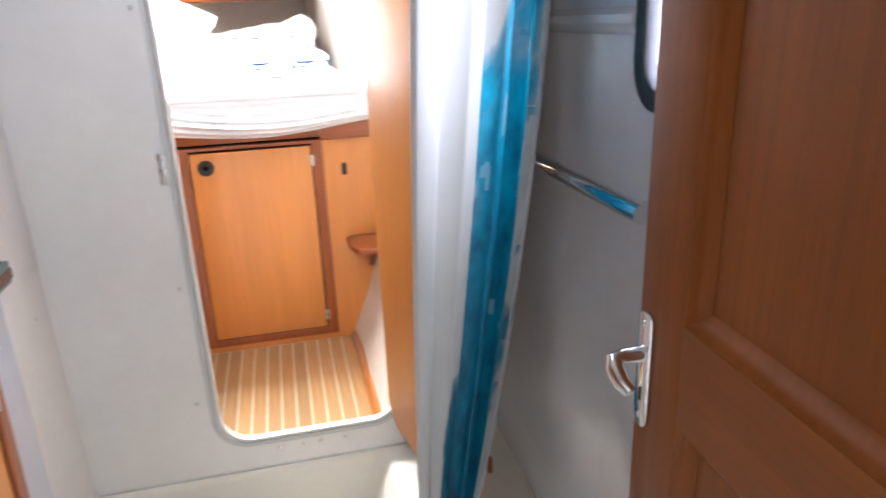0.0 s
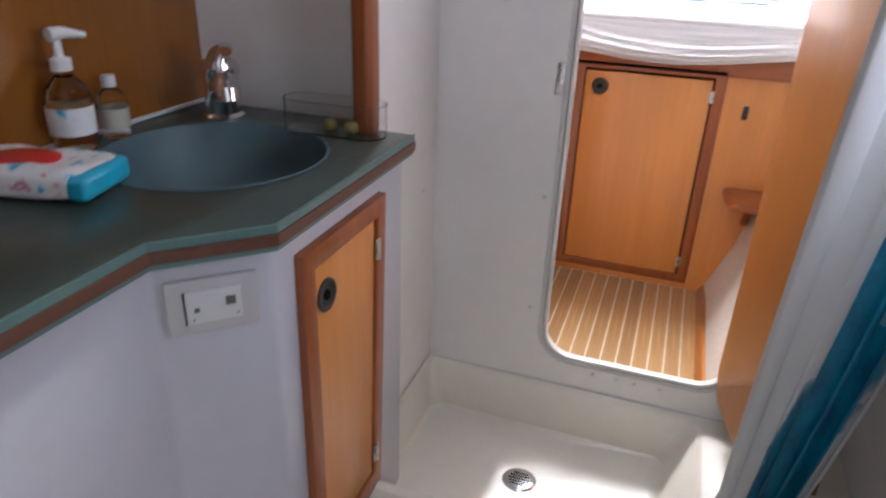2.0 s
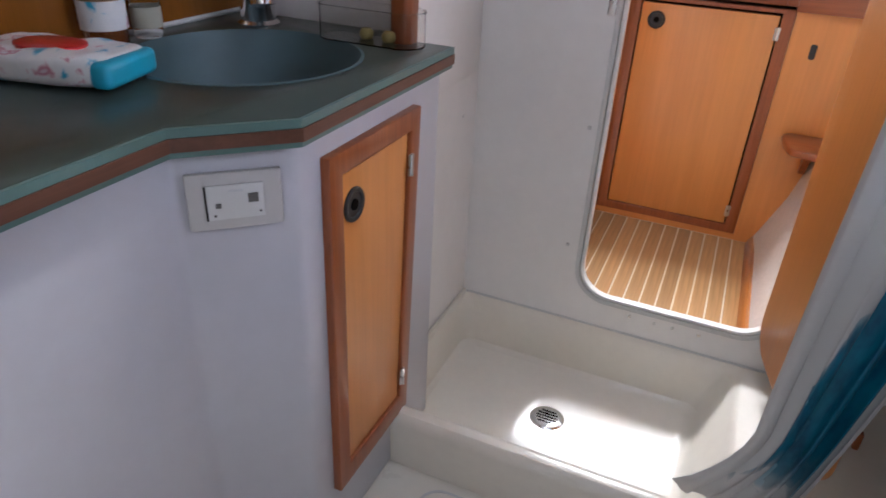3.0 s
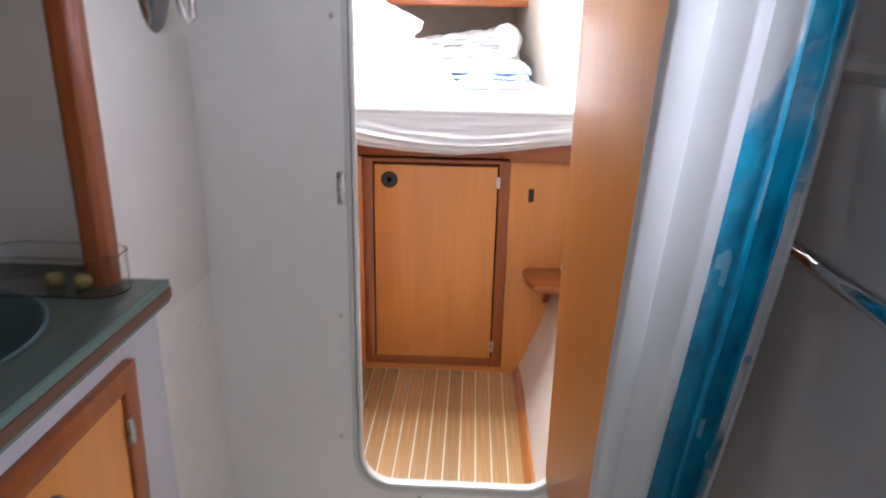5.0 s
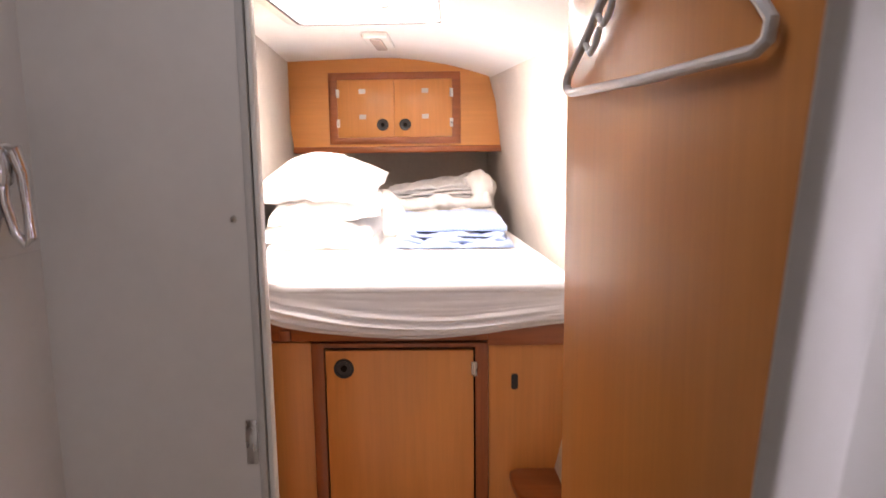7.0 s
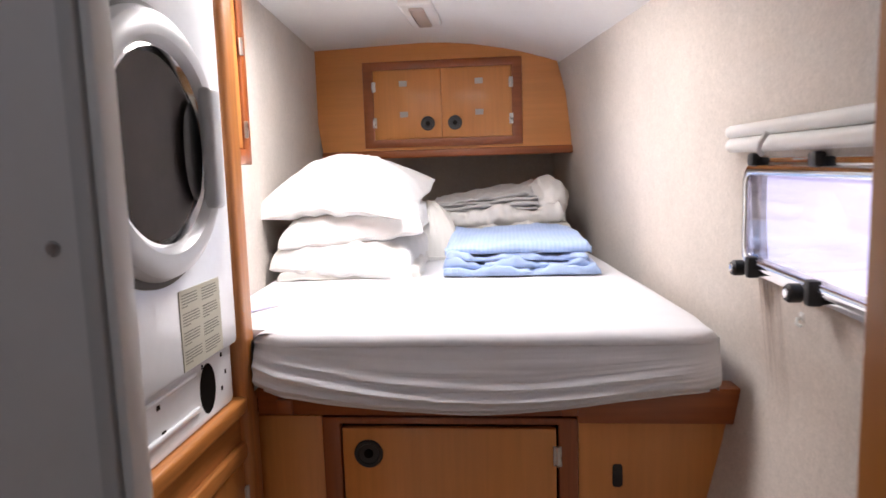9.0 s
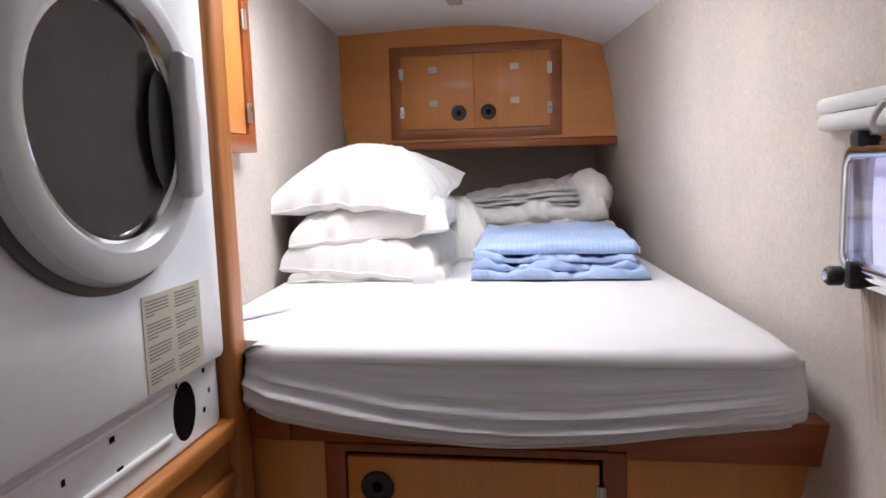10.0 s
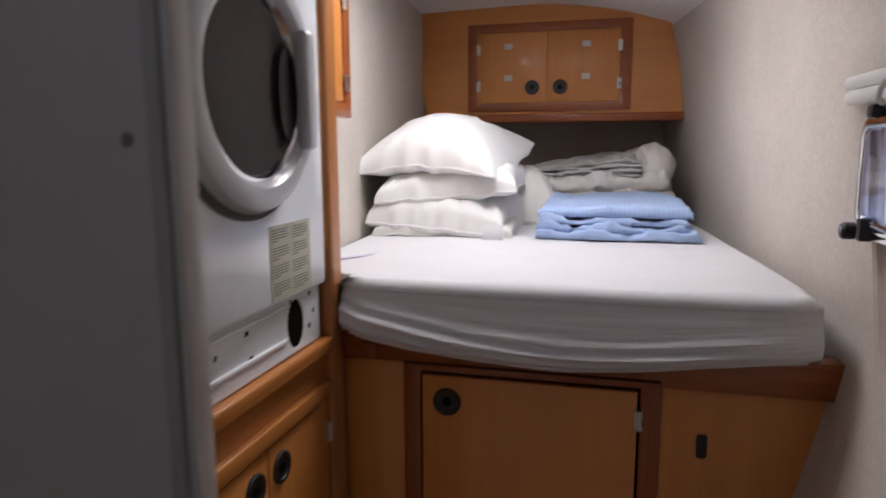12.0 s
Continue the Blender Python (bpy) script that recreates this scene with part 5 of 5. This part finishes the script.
def bedding():
    z = 0.974
    pillow(-0.318, 4.12, z + 0.010, 0.40, 0.58, 0.050, 2, 0, PILLOW_B, 1, "flattened cream pillow at the bottom of the stack", 0.16)
    pillow(-0.322, 4.11, z + 0.030, 0.395, 0.58, 0.115, -2, 4.5, PILLOW, 2, "plump white pillow in the stack on the berth", 0.20)
    pillow(-0.318, 4.12, z + 0.118, 0.40, 0.57, 0.095, 3, -5, PILLOW, 3, "white pillow in the stack on the berth", 0.22)
    pillow(-0.352, 4.11, z + 0.202, 0.425, 0.57, 0.148, -4, 0, PILLOW, 4, "large white pillow domed on top of the stack", 0.32, 0.030, 0.070, 0.30)
    pillow(-0.155, 4.42, z + 0.015, 0.20, 0.46, 0.170, 8, 0, PILLOW_B, 5, "cream pillow lying behind the stack", 0.32)
    tag = thing("pillow_tag", (-0.16, 3.86, z), "small white care tag hanging from the pillows", "tag")
    part("tag", sheet_grid(4, 6, lambda u, v: (-0.185 + 0.055 * u, 3.806 - 0.004 * math.sin(3 * v) - 0.01 * (1 - v), z + 0.004 + 0.045 * v)), SHEET, tag)
    folded("blue_bedspread", "folded blue striped bedspread on the white sheet", "bedspread", -0.052, 0.362, 3.835, 4.30, z + 0.010, 4, (0.020, 0.022, 0.020, 0.030), (BLUE_PLAIN, BLUE_PLAIN, BLUE_PLAIN, BLUE), 11, -0.03, (3.0, 2.8, 2.2, 1.3), 0.012, 0.010)
    folded("pale_quilt", "folded pale quilt behind the blue bedspread", "quilt", -0.09, 0.345, 4.34, 4.74, z + 0.010, 3, (0.050, 0.055, 0.065), PALE, 21, 0.0, 2.6, 0.008, 0.03, 0.12)
    folded("grey_blanket", "grey folded blanket lying on the pale quilt", "blanket", -0.15, 0.235, 4.38, 4.74, z + 0.150, 7, (0.010, 0.009, 0.011, 0.009, 0.010, 0.009, 0.012), GREY, 31, 0.05, (2.0, 1.6, 1.3, 1.6, 1.2, 1.6, 2.2), 0.004, 0.03, 0.6)
    r = thing("rolled_quilt", (0.29, 4.5, z + 0.1), "rolled pale quilt end beside the hull", "quilt")

    def f(u, v):
        a = 2 * math.pi * u
        yy = 4.38 + 0.34 * v
        k = math.sin(math.pi * min(1.0, max(0.0, v))) ** 0.35
        n = noise.noise(Vector((math.cos(a) * 2, math.sin(a) * 2, v * 5)))
        rr = (0.072 + 0.016 * n) * k
        return (0.285 + rr * math.cos(a) - 0.03 * v, yy, z + 0.165 + 1.35 * rr * math.sin(a))

    part("roll", sheet_grid(36, 20, f), PALE, r)


def aft_locker():
    y = 4.745
    t = thing("aft_locker", (-0.12, y, 1.36), "beech locker over the berth with two framed doors", "locker")
    xl, xr = left_x(y) - 0.005, hull_x(y, 1.35) + 0.004
    pts = [(xl + 0.02, 1.345), (xr, 1.345), (hull_x(y, 1.5) + 0.004, 1.5), (hull_x(y, 1.69) - 0.01, 1.69)]
    pts += [(x, ceil_z(x, y) + 0.004) for x in (0.25, 0.1, -0.1, -0.3, -0.5, xl)] + [(xl, 1.5)]
    body = part("front", prism(pts, "y", y, y + 0.018), BEECH_X, t)
    part("bottom", box(xl + 0.02, xr + 0.0, y - 0.004, 5.235, 1.328, 1.346, 0.003), BEECH_X, t)
    part("bottom_rail", box(xl + 0.02, xr + 0.002, y - 0.020, y - 0.001, 1.318, 1.350, 0.007, 3), TRIM_X, t, "rounded red-brown rail")
    part("door_frame", holed(rect(-0.436, 0.193, 1.361, 1.697), [rect(-0.396, 0.153, 1.392, 1.665)], "y", y - 0.010, y - 0.001, 0.003), TRIM_X, t, "red-brown wooden door frame")
    for x0, x1, kx in ((-0.393, -0.126, -0.180), (-0.122, 0.150, -0.072)):
        d = part("door", box(x0, x1, y - 0.008, y - 0.001, 1.395, 1.662, 0.002), BEECH, t, "beech locker door")
        finger_latch((kx, y - 0.009, 1.452), "y", -1, d)
        hx = x0 if x0 < -0.3 else x1
        for z in (1.46, 1.60):
            hinge(hx, y - 0.008, z, "y", d)
        sx = (-0.275, 0.025)[x0 > -0.3]
        for z in (1.49, 1.61):
            part("sticker", prism(rrect(sx - 0.016, sx + 0.016, z - 0.011, z + 0.011, 0.002), "y", y - 0.0088, y - 0.0078), CREAMP, d, "small pale square")


def ceiling_lamp():
    x, y = -0.130, 4.20
    z = ceil_z(x, y)
    t = thing("ceiling_lamp", (x, y, z), "slim white ceiling lamp with a brownish lens", "ceiling lamp")
    part("body", box(x - 0.050, x + 0.050, y - 0.16, y + 0.16, z - 0.022, z + 0.002, 0.009, 3), WHITE, t)
    part("lens", box(x - 0.022, x + 0.022, y - 0.13, y + 0.13, z - 0.029, z - 0.020, 0.006, 3), LAMPGLASS, t, "brownish ribbed lens")


def cabin_window():
    y0, y1, z0, z1 = 2.700, 3.205, 1.096, 1.284
    x = hull_x(3.0, 1.19)
    t = thing("cabin_window", (x, 2.98, 1.19), "small chrome-framed opening porthole in the hull", "window", "", "structure")
    part("window_frame", holed(rrect(y0, y1, z0, z1, 0.035), [rrect(y0 + 0.022, y1 - 0.022, z0 + 0.02, z1 - 0.02, 0.022)], "x", x - 0.008, x + 0.012, 0.003), CHROME, t, "polished metal outer frame")
    inner = part("window_frame", holed(rrect(y0 + 0.014, y1 - 0.014, z0 + 0.012, z1 - 0.012, 0.028), [rrect(y0 + 0.030, y1 - 0.030, z0 + 0.028, z1 - 0.028, 0.016)], "x", x - 0.018, x - 0.009, 0.004), CHROME, t, "polished opening frame")
    part("reveal", holed(rrect(y0 + 0.020, y1 - 0.020, z0 + 0.018, z1 - 0.018, 0.02), [rrect(y0 + 0.026, y1 - 0.026, z0 + 0.024, z1 - 0.024, 0.016)], "x", x + 0.012, x + 0.020), GELCOAT, t)
    p = part("pane", prism(rrect(y0 + 0.026, y1 - 0.026, z0 + 0.024, z1 - 0.024, 0.018), "x", x - 0.014, x - 0.010), PANE, t)
    p.visible_shadow = False
    for y in (y1 - 0.038, 2.952):
        k = part("clamp_knob", lathe((x - 0.018, y, z0 + 0.010), "x", [(0, -0.022), (0.010, -0.022), (0.013, -0.018), (0.013, -0.004), (0.009, 0.0), (0.009, 0.012)], 20), BLACK, t, "black clamp knob")
        part("knob_cap", lathe((x - 0.040, y, z0 + 0.010), "x", [(0, -0.002), (0.006, -0.0015), (0.007, 0.001), (0, 0.001)], 14), CHROME, k)
        part("clamp", box(x - 0.026, x - 0.006, y - 0.035, y - 0.018, z0 - 0.002, z0 + 0.032, 0.004), BLACK, t)
    for y in (y1 - 0.055, 2.935):
        part("hinge", box(x - 0.022, x - 0.006, y - 0.012, y + 0.012, z1 - 0.014, z1 + 0.006, 0.005), BLACK, t, "black hinge block")
    for y, z in ((y1 - 0.008, 1.19), (y1 - 0.02, z1 - 0.012), (y1 - 0.012, z0 + 0.05)):
        part("screw", lathe((x - 0.0085, y, z), "x", [(0, -0.002), (0.003, -0.0015), (0.004, 0), (0, 0)], 10), STEEL, t)
    b = thing("rolled_blind", (x - 0.02, 2.98, 1.31), "rolled white fabric blind above the porthole", "blind")
    for z, r, ya, yb in ((1.327, 0.0105, 2.56, 3.250), (1.304, 0.012, 2.56, 3.243)):
        rows = [(x - 0.017 - 0.002 * math.sin(9 * k), ya + (yb - ya) * k / 8, z + 0.004 * k / 8 * 0) for k in range(9)]
        part("roll", tube(rows, r, 14), WHITE, b)
    part("cord", tube([(x - 0.036, 3.04, 1.318), (x - 0.042, 3.048, 1.305), (x - 0.040, 3.062, 1.294), (x - 0.030, 3.075, 1.288)], 0.004, 8), WHITE, b, "white tie cord")
    hook = thing("wall_hook", (hull_x(3.015, 1.053), 3.015, 1.053), "small white plastic hook on the lined hull", "hook")
    hx = hull_x(3.015, 1.053)
    part("hook", tube([(hx, 3.018, 1.058), (hx - 0.008, 3.017, 1.056), (hx - 0.011, 3.012, 1.050), (hx - 0.007, 3.006, 1.048)], 0.0026, 8), WHITE, hook)
    part("foot", box(hx - 0.003, hx + 0.002, 3.011, 3.024, 1.053, 1.065, 0.0015), WHITE, hook)
    for ya, yb, z in ((3.085, 3.175, 1.094),):
        part("rust_stain", sheet_grid(6, 10, lambda u, v: (hull_x(3.0, z - 0.26 * (1 - v)) - 0.0012, ya + (yb - ya) * u, z - 0.26 * (1 - v))), RUST, bpy.data.objects["wall_hull"], "rust run under the porthole")


# ---------------------------------------------------------------- outside
def outside():
    sea = Mat("sea_water", 0.15)
    f = sea.noise(sea.coords((0.6, 2.0, 1)), 1.4, 6, 0.6)
    # water glare is put into this near-white base colour
    sea.colour(sea.ramp(f, [(0.3, (0.62, 0.62, 0.68)), (0.7, (0.78, 0.77, 0.82))])).bump(f, 0.5, 0.2)
    bm = bmesh.new()
    bmesh.ops.create_grid(bm, x_segments=8, y_segments=8, size=3000)
    bmesh.ops.translate(bm, verts=bm.verts, vec=(0, 0, -0.7))
    structure(part("water", bm, sea.m), "rippled sea in a pale colour that carries its glare")
    # emissive panel added close outside, standing in for bright water, shore and sky
    glow = Mat("glowing_backdrop", 0.9)
    hv = glow.coords((1, 1, 1))
    hz = glow.n("ShaderNodeSeparateXYZ")
    glow.link(hv, hz.inputs["Vector"])
    span = glow.n("ShaderNodeMapRange")
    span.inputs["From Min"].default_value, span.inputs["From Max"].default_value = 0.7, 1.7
    glow.link(hz.outputs["Z"], span.inputs["Value"])
    hc = glow.ramp(span.outputs["Result"], [(0.0, (0.86, 0.83, 1.0)), (0.44, (0.90, 0.86, 1.0)), (0.455, (0.42, 0.36, 0.50)), (0.485, (0.50, 0.44, 0.58)), (0.50, (0.80, 0.72, 0.90)), (0.56, (0.74, 0.66, 0.86)), (0.70, (0.90, 0.84, 0.98))])
    hf = glow.noise(glow.coords((0.2, 0.5, 12)), 2.0, 3)
    hc = glow.mix(1.0, hc, glow.ramp(hf, [(0.35, (0.86, 0.84, 0.88)), (0.6, (1.0, 1.0, 1.0))]), "MULTIPLY")
    glow.colour((0.6, 0.6, 0.65))
    glow.link(hc, glow.b.inputs["Emission Color"])
    glow.b.inputs["Emission Strength"].default_value = 0.95
    structure(part("backdrop", box(1.7, 1.72, 0.5, 14.0, -0.69, 2.6), glow.m), "plain glowing panel standing in for the bright view outside the porthole")


# ---------------------------------------------------------------- build
build_shell()
build_hatch()
outside()
shower_tray()
vanity()
basin_tap(-0.738, 1.985, 0.842)
shower_mixer()
clear_container(-0.590, -0.385, 1.945, 2.020, 0.8425, 0.060)
soap_bottle(-0.82, 1.70, 0.842)
clear_bottle(-0.822, 1.79, 0.842)
wipes_packet(-0.735, 1.535, 0.842, 14)
towel_bar()
wall_clip()
entry_door()
cabin_door()
shower_curtain()
laundry_cabinet()
dryer()
wall_locker()
berth_base()
corner_shelf()
mattress()
bedding()
aft_locker()
ceiling_lamp()
cabin_window()


# ---------------------------------------------------------------- floor planks
def floor_planks():
    floor = bpy.data.objects["floor_cabin"]
    pitch, gap = 0.0475, 0.0055
    me = bpy.data.meshes.new("plank")
    bm = box(0, pitch - gap, 0, BASE_Y + 0.004 - BULK2 - 0.001, -0.004, 0.0, 0.0)
    bm.to_mesh(me)
    bm.free()
    me.materials.append(TEAK)
    x = 0.302 - (pitch - gap)
    while x > -0.46:
        ob = new("plank", me)
        ob.location = (x, BULK2 + 0.001, 0.0015)
        ob.parent = floor
        x -= pitch


floor_planks()
